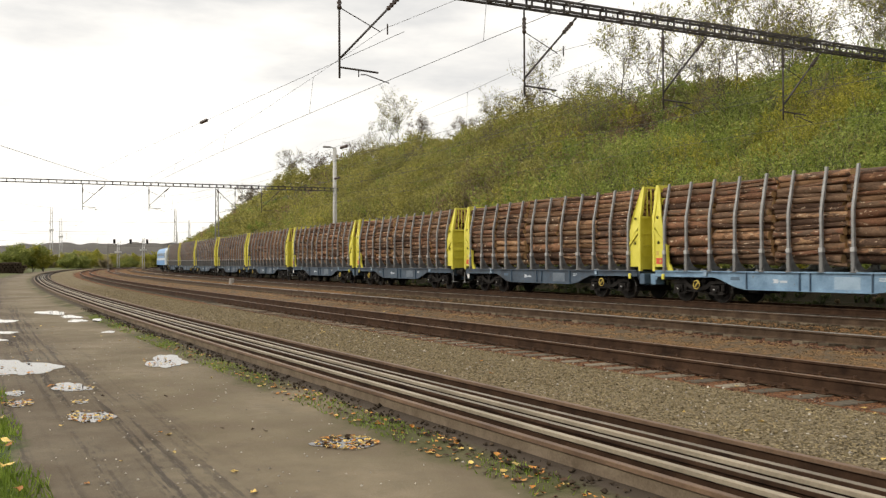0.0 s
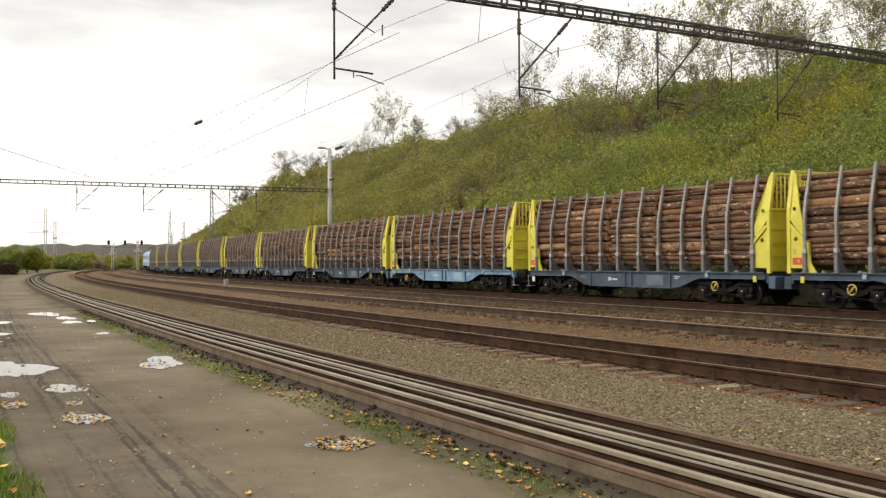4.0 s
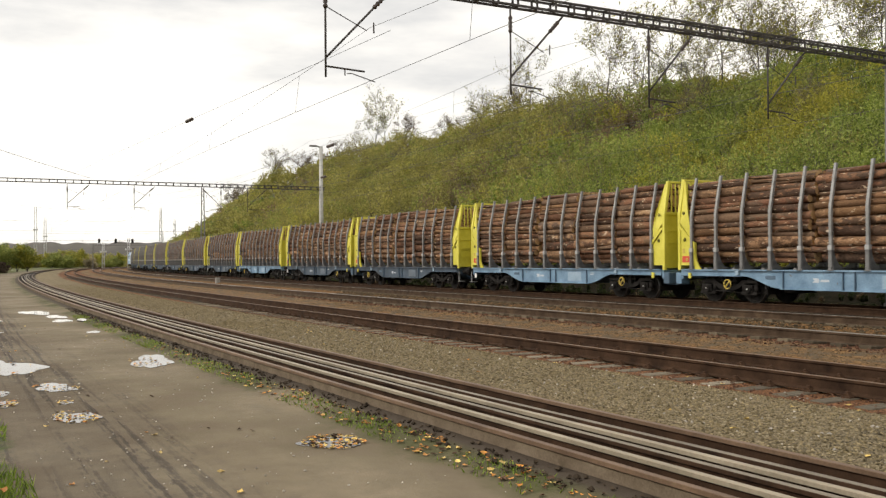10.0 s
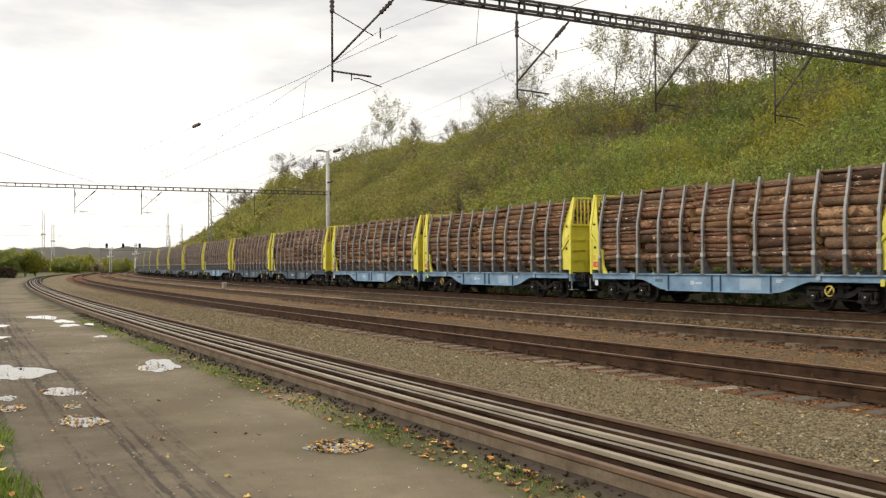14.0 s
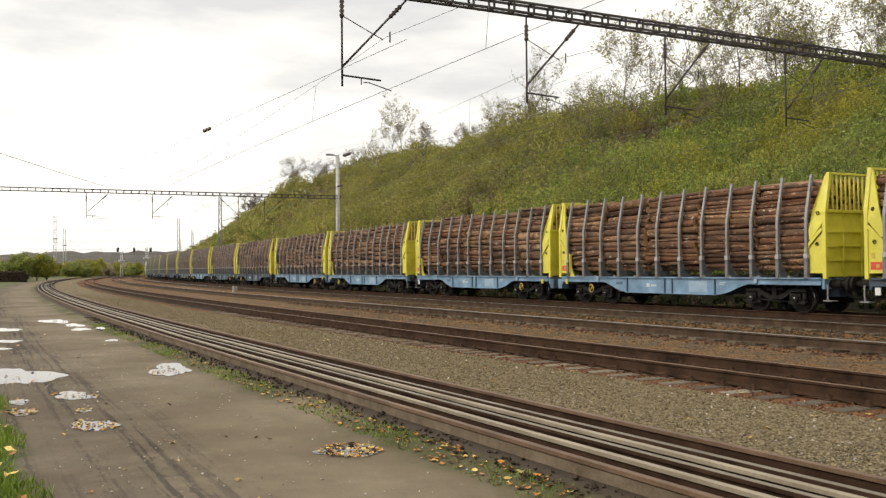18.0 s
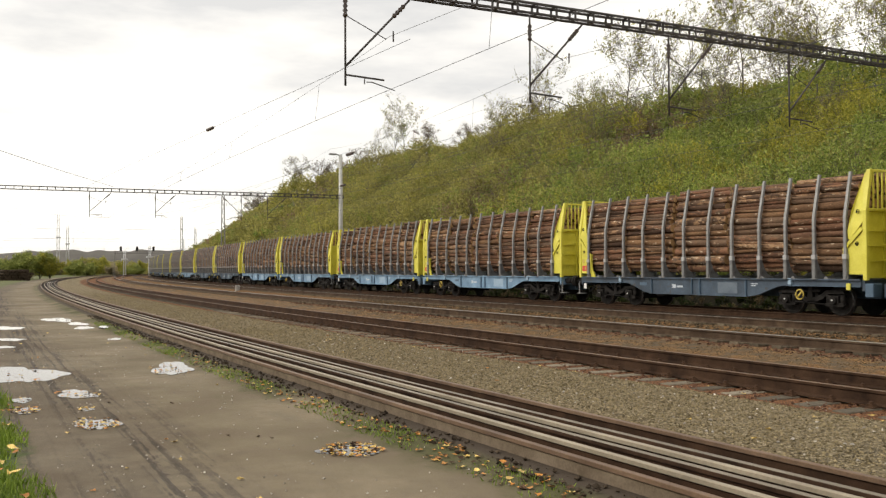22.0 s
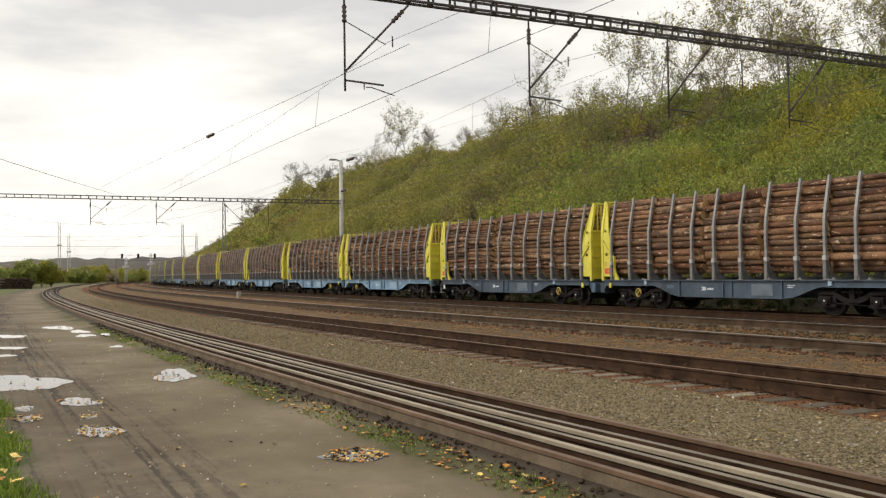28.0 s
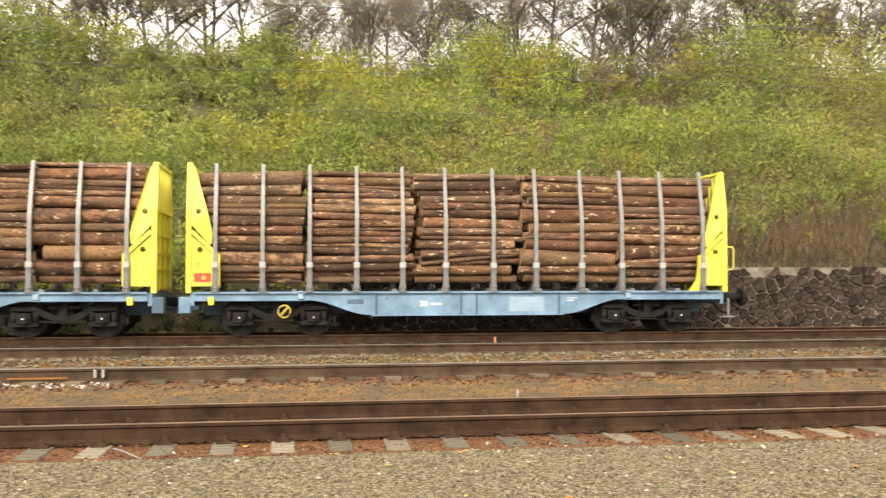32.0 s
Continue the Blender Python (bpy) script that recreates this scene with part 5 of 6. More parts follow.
def lattice_mast(parent, y, height, width=0.34, taper=0.5, step_z=0.62):
    """Four angle legs tied by crossed laths, standing at (0, y)."""
    for sx in (-1, 1):
        for sy in (-1, 1):
            m = Mesh()
            w0, w1 = width / 2, width / 2 * taper
            m.tube([(sx * w0, y + sy * w0, -0.5), (sx * w1, y + sy * w1, height)], 0.038, 4, smooth=False)
            part("mast_leg", m, M_MAST, parent)
    k, z = 0, 0.2
    while z + step_z < height:
        def wd(zz):
            return (width / 2) * (1 - (1 - taper) * zz / height)
        a, b = wd(z), wd(z + step_z)
        f = 1 if k % 2 else -1
        m = Mesh()
        for s in (-1, 1):
            bar(m, (-a * f, y + s * a, z), (b * f, y + s * b, z + step_z), 0.021)
            bar(m, (s * a, y - a * f, z), (s * b, y + b * f, z + step_z), 0.021)
        part("lath", m, M_MAST, parent)
        z += step_z
        k += 1


def truss_beam(parent, y0, y1, z, h=0.24, w=0.24):
    for dz in (0, h):
        for x in (-w / 2, w / 2):
            part("chord", Mesh().box((x - 0.035, y0, z + dz - 0.024), (x + 0.035, y1, z + dz + 0.024)), M_BEAM, parent)
    y = y0 + 0.3
    while y < y1:
        m = Mesh()
        for x in (-w / 2, w / 2):
            m.box((x - 0.012, y - 0.026, z), (x + 0.012, y + 0.026, z + h))
        m.box((-w / 2, y - 0.03, z - 0.02), (w / 2, y + 0.03, z + 0.005)).box((-w / 2, y - 0.03, z + h), (w / 2, y + 0.03, z + h + 0.02))
        part("batten", m, M_BEAM, parent)
        y += 0.56


def insulator(m, a, b, r=0.06, slot=1):
    a, b = Vector(a), Vector(b)
    pts, rad = [], []
    for k in range(9):
        pts.append(a.lerp(b, k / 8))
        rad.append(r if k % 2 else r * 0.55)
    m.tube(pts, rad, 8, slot=slot)


def arm(parent, y, z_beam, side=1, low=5.62):
    """A drop arm under a beam: post with insulator, raking strut, stay, registration and steady arm."""
    m = Mesh()
    bar(m, (0, y, low), (0, y, z_beam), 0.025, 6)
    insulator(m, (0, y, z_beam - 0.62), (0, y, z_beam - 0.22))
    part("drop_post", m, (M_BEAM, M_INSUL), parent)
    m = Mesh()
    a, b = Vector((0, y, low + 0.42)), Vector((0, y + side * 1.55, z_beam - 0.05))
    bar(m, a, b, 0.026, 6)
    insulator(m, a.lerp(b, 0.74), a.lerp(b, 0.92))
    part("raking_strut", m, (M_BEAM, M_INSUL), parent)
    m = Mesh()
    bar(m, (0, y, low + 1.55), (0, y + side * 0.98, low + 1.12), 0.012, 4)
    part("stay", m, M_BEAM, parent)
    m = Mesh()
    bar(m, (0, y, low + 0.24), (0, y + side * 0.92, low + 0.20), 0.022, 6)
    bar(m, (0, y + side * 0.45, low + 0.2), (0, y + side * 0.45, low + 0.07), 0.014, 4)
    part("registration_arm", m, M_BEAM, parent)
    m = Mesh()
    m.tube([(0, y + side * 0.50, low + 0.12), (0, y + side * 0.62, low + 0.13), (0, y + side * 1.18, low - 0.01)], 0.013, 5)
    part("steady_arm", m, M_BEAM, parent)
    m = Mesh()
    bar(m, (0, y + side * 1.15, low + 1.32), (0, y + side * 1.15, low + 1.08), 0.018, 5)
    part("hanger", m, M_BEAM, parent)


M_POLE = surface("pale_concrete_pole", (0.42, 0.41, 0.39), (0.60, 0.59, 0.56), 2.0, 0.85, fine=40, bump_by=0.15)
M_TOWER = surface("light_grey_tower_steel", (0.50, 0.50, 0.50), (0.64, 0.64, 0.63), 1.0, 0.7, 0.2, fine=10, bump_by=0.0)
ARMS = (7.57, 12.35, 16.7, 21.15)
WIRES = (8.74, 13.5, 17.85, 22.3)


def portal(s, near, far, z_beam, lattice=True, sides=(1, 1, 1, 1)):
    p = thing("catenary_portal", "dark steel lattice portal over the tracks, with hanging arms", "catenary portal", "catenary portals", m=arc_pose(s, 0.0, 0.0))
    truss_beam(p, near, far + 0.25, z_beam + 0.03)
    for y, side in zip(ARMS, sides):
        y_post = y if side > 0 else y + 2.3
        arm(p, y_post, z_beam, side)
    lattice_mast(p, near, 11.0)
    if lattice:
        lattice_mast(p, far, 12.8, 0.56, 0.66)
        part("footing", Mesh().box((-0.35, far - 0.35, -0.5), (0.35, far + 0.35, 0.15), cut=0.03), M_CONCRETE, p)
        for z in (z_beam + 0.55, z_beam - 0.1):
            part("bracket", Mesh().box((-0.30, far - 0.28, z), (0.30, far + 0.28, z + 0.07)), M_BEAM, p)
    return p


portal(-18.8, -4.6, 26.95, 7.74)
p2 = portal(-74.2, -4.6, 27.4, 7.55, lattice=False, sides=(1, 1, -1, 1))
m = Mesh().tube([(0, 27.4, -0.3), (0, 27.4, 11.25)], [0.21, 0.15], 12)
part("concrete_pole", m, M_POLE, p2, "pale concrete pole")
m = Mesh().tube([(0, 27.4, 11.15), (0, 27.15, 11.25), (0, 26.9, 11.28)], 0.05, 6)
m.box((-0.14, 26.4, 11.20), (0.14, 27.0, 11.34), cut=0.03)
part("lamp_head", m, M_MAST, p2, "grey street-lamp head on the pole top")


def head_span(s, near, far, h):
    """Two lattice masts with thin cross cables between them."""
    p = thing("head_span", "lattice masts with thin cross cables over the tracks", "catenary span", "catenary spans", m=arc_pose(s, 0.0, 0.0))
    lattice_mast(p, near, h, 0.5)
    lattice_mast(p, far, h, 0.6)
    for z0, sag in ((h - 0.6, 2.6), (7.0, 0.1), (5.7, 0.05)):
        pts = [(0, near + (far - near) * k / 12, z0 - sag * 4 * (k / 12) * (1 - k / 12)) for k in range(13)]
        part("cross_cable", Mesh().tube(pts, 0.012, 4), M_WIRE, p)


head_span(-126.5, -4.6, 27.2, 11.6)
head_span(-180, -4.6, 27.2, 11.6)
portal(35.5, -4.6, 27.4, 7.74)

SUPPORTS = [-234.0, -180.0, -126.5, -74.2, -18.8, 35.5, 89.0]


def wire(label, pts, r=0.009):
    tagged(part("overhead_wire", Mesh().tube(pts, r, 4), M_WIRE), label, "wire", "overhead wires")


for k, o in enumerate(WIRES):
    contact, carrier = [], []
    drops = Mesh()
    for a, b in zip(SUPPORTS, SUPPORTS[1:]):
        for q in range(12):
            t = q / 12
            s = a + (b - a) * t
            sag = 4 * t * (1 - t)
            contact.append(arc(s, o + 0.18 * math.sin(s * 0.058 + k), 5.60))
            carrier.append(arc(s, o + 0.06 * math.sin(s * 0.058 + k), 6.85 - 0.85 * sag))
            if q % 2 == 1:
                drops.tube([arc(s, o + 0.18 * math.sin(s * 0.058 + k), 5.60), arc(s, o + 0.06 * math.sin(s * 0.058 + k), 6.85 - 0.85 * sag)], 0.005, 3)
    wire("thin dark contact wire over the track", contact, 0.006)
    wire("thin dark carrying cable over the track", carrier, 0.005)
    tagged(part("dropper_wire", drops, M_WIRE), "thin droppers between cable and contact wire", "wire", kind="stuff")
# an anchored cable from the far portal to the near one, and one that leaves the line for its anchor mast
wire("dark anchored cable between the portals", [arc(-74.2, 7.4, 7.95), arc(-55.0, 8.07, 7.57), arc(-36.4, 8.74, 7.18), arc(-18.8, 9.2, 6.85)], 0.0065)
wire("dark cable running off the portal to its anchor mast", [(-74.2, 11.5, 8.0), (-54.4, 5.75, 7.07), (-43.5, 2.57, 6.6), (-18.8, -4.6, 5.6)], 0.012)
# feeder cables along the mast heads
for o, z, sag in ((26.5, 9.6, 0.9), (27.4, 9.55, 0.8), (27.0, 11.9, 1.0), (26.6, 8.35, 0.6)):
    pts = []
    for a, b in zip(SUPPORTS, SUPPORTS[1:]):
        for q in range(10):
            t = q / 10
            pts.append(arc(a + (b - a) * t, o, z - sag * 4 * t * (1 - t)))
    wire("dark feeder cable along the masts", pts, 0.007)
# section insulators in the wires
for s, o, z in ((-33, 13.35, 6.05), (-45, 17.6, 6.0)):
    m = Mesh()
    insulator(m, arc(s - 0.35, o, z), arc(s + 0.35, o, z), 0.07, 0)
    tagged(part("wire_insulator", m, M_INSUL), "dark rod insulator hanging in the overhead wire", "insulator", "wire insulators")

m = Mesh()
insulator(m, arc(-36.9, 8.722, 7.19), arc(-35.9, 8.758, 7.17), 0.075, 0)
tagged(part("wire_insulator", m, M_INSUL), "dark rod insulator in the anchored cable", "insulator", "wire insulators")

# far lattice towers against the sky
for a, d, h in ((84.2, 420, 26), (83.7, 430, 22), (76.6, 330, 17), (77.3, 360, 14), (79.2, 300, 10), (80.6, 310, 9)):
    t = thing("lattice_tower", "slender grey lattice tower against the sky", "tower", "far towers", m=pose(-d * math.sin(radians(a)), d * math.cos(radians(a)), -0.8))
    w = 0.55 if h > 18 else 0.35
    for sx in (-1, 1):
        for sy in (-1, 1):
            part("tower_leg", Mesh().tube([(sx * w, sy * w, 0), (sx * w * 0.6, sy * w * 0.6, h)], 0.07, 4), M_TOWER, t)
    m = Mesh()
    z, f = 0.0, 1
    while z < h - 1.6:
        for sy in (-1, 1):
            bar(m, (-w * f, sy * w, z), (w * f, sy * w, z + 1.6), 0.04)
        bar(m, (-w, -w * f, z), (-w, w * f, z + 1.6), 0.04)
        z, f = z + 1.6, -f
    tagged(part("tower_lath", m, M_TOWER, t), kind="stuff")
    part("platform", Mesh().box((-0.9, -0.9, h * 0.62), (0.9, 0.9, h * 0.62 + 0.5)), M_TOWER, t)
    part("cross_arm", Mesh().box((-2.2, -0.08, h * 0.9), (2.2, 0.08, h * 0.9 + 0.14)), M_TOWER, t)

# signal gantry far down the line
gantry = thing("signal_gantry", "far low signal gantry over the tracks", "gantry", m=arc_pose(-268, 0, 0))
truss_beam(gantry, 13.9, 30, 6.2, 0.6, 0.6)
for y in (13.9, 30):
    lattice_mast(gantry, y, 6.6, 0.3, 0.9, 1.2)
for y in (15.5, 19.7, 24):
    part("signal_head", Mesh().box((-0.25, y - 0.3, 6.9), (0.25, y + 0.3, 8.1), cut=0.05), M_BLACK, gantry)

# ---- locomotive at the head of the train ----
M_LOCO = surface("loco_blue_paint", (0.10, 0.26, 0.50), (0.16, 0.36, 0.62), 1.0, 0.4, fine=20, bump_by=0.03)
M_LOCO_PALE = surface("loco_pale_paint", (0.50, 0.55, 0.60), (0.66, 0.70, 0.74), 1.0, 0.4, fine=20, bump_by=0.03)
M_ROOF = surface("grey_roof", (0.16, 0.16, 0.17), (0.26, 0.26, 0.27), 1.5, 0.6, fine=30, bump_by=0.1)


def glass_build(n, l, b):
    b.inputs["Base Color"].default_value = (0.015, 0.018, 0.02, 1)
    b.inputs["Roughness"].default_value = 0.06


M_GLASS = material("dark_cab_glass", glass_build)


def make_loco():
    t = thing("locomotive", "blue and pale grey electric locomotive at the head of the train", "locomotive")
    sec = [(-1.45, 1.15), (1.45, 1.15), (1.45, 2.9), (1.32, 3.45), (1.0, 3.78), (-1.0, 3.78), (-1.32, 3.45), (-1.45, 2.9)]
    m = Mesh()
    m.prism(sec, -7.0, 7.0, "x")
    part("body", m, M_LOCO, t)
    for k in (-1, 1):
        m = Mesh()
        n = len(sec)
        for q, (x, f) in enumerate(((7.0, 1.0), (7.9, 0.93))):
            for y, z in sec:
                xx = x if q == 0 else x - max(0.0, z - 2.1) * 0.42
                m.v.append((k * xx, y * f, z if q == 0 else 1.15 + (z - 1.15) * 0.96))
        m.face(range(n))
        m.face([n + i for i in reversed(range(n))])
        for i in range(n):
            m.face((i, n + i, n + (i + 1) % n, (i + 1) % n))
        cab = part("cab", m, M_LOCO_PALE, t)
        part("windscreen", Mesh().prism([(-1.1, 2.5), (1.1, 2.5), (0.95, 3.2), (-0.95, 3.2)], k * 7.35, k * 7.80, "x"), M_GLASS, cab)
        for side in (-1, 1):
            part("cab_window", Mesh().box((k * 6.6 - 0.35, side * 1.45 - 0.01, 2.35), (k * 6.6 + 0.35, side * 1.45 + 0.01, 2.95)), M_GLASS, t)
            part("headlight", Mesh().tube([(k * 7.84, side * 0.85, 1.75), (k * 7.93, side * 0.85, 1.75)], 0.13, 10), M_WHITE, cab)
            part("buffer", Mesh().tube([(k * 7.85, side * 0.875, 1.05), (k * 8.45, side * 0.875, 1.05)], [0.12, 0.2], 12), M_BLACK, t)
        part("buffer_beam", Mesh().box((k * 7.75 - 0.12, -1.35, 0.75), (k * 7.75 + 0.12, 1.35, 1.2), cut=0.02), M_BLACK, t)
        m = Mesh()
        for a, b in (((k * 4.6, -0.55, 3.8), (k * 5.6, -0.5, 4.25)), ((k * 4.6, 0.55, 3.8), (k * 5.6, 0.5, 4.25)), ((k * 5.6, -0.5, 4.25), (k * 4.5, -0.45, 4.5)), ((k * 5.6, 0.5, 4.25), (k * 4.5, 0.45, 4.5))):
            m.tube([a, b], 0.03, 5)
        m.box((k * 4.5 - 0.2, -0.9, 4.48), (k * 4.5 + 0.2, 0.9, 4.53))
        part("pantograph", m, M_BLACK, t)
    for side in (-1, 1):
        part("side_stripe", Mesh().box((-6.95, side * 1.452 - 0.006, 1.9), (6.95, side * 1.452 + 0.006, 2.25)), M_LOCO_PALE, t)
        for x in (-4.2, -2.1, 0, 2.1, 4.2):
            part("vent_grille", Mesh().box((x - 0.7, side * 1.452 - 0.012, 2.55), (x + 0.7, side * 1.452 + 0.012, 3.0)), M_ROOF, t)
    part("roof_walk", Mesh().box((-6.2, -0.7, 3.76), (6.2, 0.7, 3.88), cut=0.03), M_ROOF, t)
    for x in (-4.2, 4.2):
        bg = wagon_bogie()
        bg.parent = t
        bg.matrix_basis = pose(x, 0, 0) @ Matrix.Diagonal((1.35, 1, 1.25, 1))
    return t


MOVERS.append((make_loco(), -8 * PITCH - 8.9, 0.0))

# ---- road: puddles, fallen leaves, grass, clods and stones ----


def puddle_build(n, l, b):
    b.inputs["Base Color"].default_value = (0.055, 0.048, 0.040, 1)
    b.inputs["Roughness"].default_value = 0.03
    b.inputs["IOR"].default_value = 1.33
    b.inputs["Specular IOR Level"].default_value = 0.9
    bump(n, l, b, noise_fac(n, l, 6.0, 2, 0.5), 0.04, 0.01)


M_PUDDLE = material("still_puddle_water", puddle_build)
M_FALLEN = [surface("fallen_leaf_orange", (0.34, 0.13, 0.018), (0.58, 0.27, 0.04), 9, 0.6, fine=30, bump_by=0.2, per="island"),
            surface("fallen_leaf_yellow", (0.50, 0.34, 0.08), (0.72, 0.55, 0.20), 9, 0.6, fine=30, bump_by=0.2, per="island"),
            surface("fallen_leaf_brown", (0.045, 0.028, 0.018), (0.11, 0.065, 0.04), 9, 0.7, fine=30, bump_by=0.2, per="island")]
# centre along and across, then the two half axes, and how leafy it is
PUDDLES = [(-8.65, 3.59, 0.16, 0.28, -0.35, 0.14, 85), (-17.93, 1.06, 0.43, 0.71, -1.72, 0.09, 22), (-11.65, 1.56, 0.16, 0.26, -0.49, 0.06, 44),
           (-17.49, 3.63, 0.24, 0.39, -1.21, 0.24, 22), (-14.58, 1.66, 0.19, 0.31, -0.53, 0.06, 16), (-36.92, 3.21, 0.37, 0.55, -1.69, 0.12, 0),
           (-33.78, 3.62, 0.25, 0.37, -1.07, 0.10, 0), (-31.35, 3.57, 0.19, 0.30, -0.92, 0.09, 0), (-30.98, 4.13, 0.09, 0.13, -0.91, 0.11, 0),
           (-25.74, 3.76, 0.12, 0.20, -0.42, 0.06, 0), (-32.59, 1.42, 0.33, 0.50, -1.12, 0.03, 0), (-27.11, 1.24, 0.27, 0.42, -0.67, 0.02, 0),
           (-24.45, 1.09, 0.13, 0.20, -0.45, 0.02, 0), (-12.92, 1.60, 0.06, 0.09, -0.16, 0.02, 8), (-13.24, 0.88, 0.11, 0.19, -0.37, 0.02, 34),
           (-14.29, 0.90, 0.10, 0.17, -0.31, 0.02, 4)]
leaf_spots = []
PR = random.Random(21)
for s, o, ax, ay, bx, by, leafy in PUDDLES:
    n, m = 72, Mesh()
    ph = [PR.uniform(0, 6.28) for _ in range(5)]
    zc = float(ground_z(s, o))
    zs = [float(ground_z(s + ax * math.cos(a) + bx * math.sin(a), o + ay * math.cos(a) + by * math.sin(a))) for a in np.linspace(0, 6.28, 12)]
    z = max(zs + [zc]) + 0.004
    ring = []
    for k in range(n):
        a = 2 * math.pi * k / n
        w = 0.84 + 0.12 * math.sin(2 * a + ph[0]) + 0.12 * math.sin(3 * a + ph[1]) + 0.07 * math.sin(5 * a + ph[2]) + 0.045 * math.sin(9 * a + ph[3]) + 0.03 * math.sin(14 * a + ph[4])
        ring.append((s + w * (ax * math.cos(a) + bx * math.sin(a)), o + w * (ay * math.cos(a) + by * math.sin(a))))
    m.v = [tuple(arc(q, p, z)) for q, p in ring] + [tuple(arc(q, p, z - 0.05)) for q, p in ring]
    m.face(range(n))
    for k in range(n):
        m.face((k, (k + 1) % n, n + (k + 1) % n, n + k))
    tagged(part("puddle", m, M_PUDDLE), "shallow puddle on the muddy road" + (" with fallen leaves in it" if leafy > 10 else ""), "puddle", "puddles on the road")
    for k in range(int(leafy * 1.5)):
        a, w = PR.uniform(0, 6.28), PR.random() ** 0.5
        leaf_spots.append((s + w * (ax * math.cos(a) + bx * math.sin(a)), o + w * (ay * math.cos(a) + by * math.sin(a)), z + 0.012, PR.choice((0, 0, 0, 1, 1, 1, 1, 2)), PR.uniform(0.022, 0.048)))
# leaves along the siding's edge, on the verge, and strewn over road and ballast
for k in range(460):
    s = -5.0 - abs(PR.gauss(0, 9.5))
    o = PR.uniform(4.05, 4.5)
    leaf_spots.append((s, o, float(ground_z(s, o)) + 0.015, PR.choice((0, 0, 0, 1, 2, 2, 2)), PR.uniform(0.022, 0.055)))
for k in range(120):
    s, o = PR.uniform(-14, -6.5), PR.uniform(-1.2, 0.62)
    leaf_spots.append((s, o, float(ground_z(s, o)) + 0.06, PR.choice((0, 0, 1, 1)), PR.uniform(0.05, 0.10)))
for k in range(50):
    s, o = PR.uniform(-30, -6), PR.uniform(0.7, 4.2)
    leaf_spots.append((s, o, float(ground_z(s, o)) + 0.012, PR.choice((1, 1, 2, 0)), PR.uniform(0.03, 0.06)))
for k in range(70):
    s, o = PR.uniform(-24, 12), PR.uniform(7, 10.6)
    leaf_spots.append((s, o, float(ground_z(s, o)) + 0.02, PR.choice((1, 1, 0)), PR.uniform(0.035, 0.065)))
for k in range(40):
    s, o = PR.uniform(-30, 14), PR.uniform(13, 22)
    leaf_spots.append((s, o, float(ground_z(s, o)) + 0.03, PR.choice((1, 0)), PR.uniform(0.03, 0.06)))
for kind in range(3):
    m = Mesh()
    for s, o, z, k, q in leaf_spots:
        if k != kind:
            continue
        a = PR.uniform(0, 6.28)
        c = arc(s, o, z)
        n = 7
        b0 = len(m.v)
        m.v.append((c.x, c.y, c.z - 0.004))
        for i in range(n):
            t = a + 2 * math.pi * i / n
            w = q * (1.0 if i % 2 else 0.62) * PR.uniform(0.8, 1.15)
            m.v.append((c.x + w * math.cos(t), c.y + w * math.sin(t) * 0.75, c.z + PR.uniform(-0.3, 1.0) * q * 0.35))
        for i in range(n):
            m.face((b0, b0 + 1 + i, b0 + 1 + (i + 1) % n))
    tagged(part("fallen_leaves", m, M_FALLEN[kind]), ("orange", "pale yellow", "dark brown")[kind] + " fallen leaves strewn on the ground", "leaves", kind="stuff")


def blades(count, s0, s1, o0, o1, h, mat, label, seed, keep=None):
    r = np.random.default_rng(seed)
    s, o = r.uniform(s0, s1, count), r.uniform(o0, o1, count)
    if keep is not None:
        k = keep(s, o, r)
        s, o = s[k], o[k]
    n = len(s)
    a = arc_np(s, o, ground_z(s, o) - 0.01)
    b = a + np.stack([r.normal(0, 0.35, n), r.normal(0, 0.35, n), np.ones(n)], -1) * (h * r.uniform(0.5, 1.2, n))[:, None]
    V, F = slivers(a, b, r.uniform(0.005, 0.011, n), r)
    tagged(new("grass", array_mesh("grass", V, F, mat)), label, "grass", kind="stuff")


M_GRASS = leaf_material("fresh_grass", (0.0, (0.12, 0.19, 0.015)), (0.6, (0.22, 0.32, 0.03)), (1.0, (0.34, 0.42, 0.07)), through=0.3)
M_DRYGRASS = leaf_material("dry_grass", (0.0, (0.14, 0.10, 0.045)), (0.6, (0.24, 0.17, 0.075)), (1.0, (0.34, 0.26, 0.13)), through=0.3)
blades(26000, -16, -5, -1.8, 0.8, 0.11, M_GRASS, "short green grass on the road's verge", 31, lambda s, o, r: o < 0.58 + 0.14 * np.sin(s * 2.1) + 0.1 * r.normal(size=len(s)))
blades(7000, -34, -4, 4.05, 4.48, 0.05, M_GRASS, "low weeds along the siding", 32, lambda s, o, r: (np.sin(s * 1.1) + np.sin(s * 2.7 + 1) + 0.8 * r.normal(size=len(s))) > 0.1)
M_STEM = surface("reddish_dry_stem", (0.10, 0.060, 0.036), (0.22, 0.14, 0.085), 1.0, 0.9, fine=20, bump_by=0.0, per="island")
blades(9000, -8, 42, 45.5, 51, 3.4, M_TWIG, "thicket of bare grey-brown twigs along the crest", 37)
blades(5200, -110, -8, 45.0, 49, 2.0, M_TWIG, "bare saplings along the crest", 38)
blades(5200, 7.5, 36, 28.1, 33.5, 1.7, M_STEM, "tall reddish dry stems above the wall", 36)
blades(16000, 0.4, 40, 27.8, 30.5, 0.24, M_DRYGRASS, "dry straw grass on the wall's top", 33)
blades(9000, -60, 10, 26.0, 27.5, 0.22, M_DRYGRASS, "dry grass beside the line", 34)
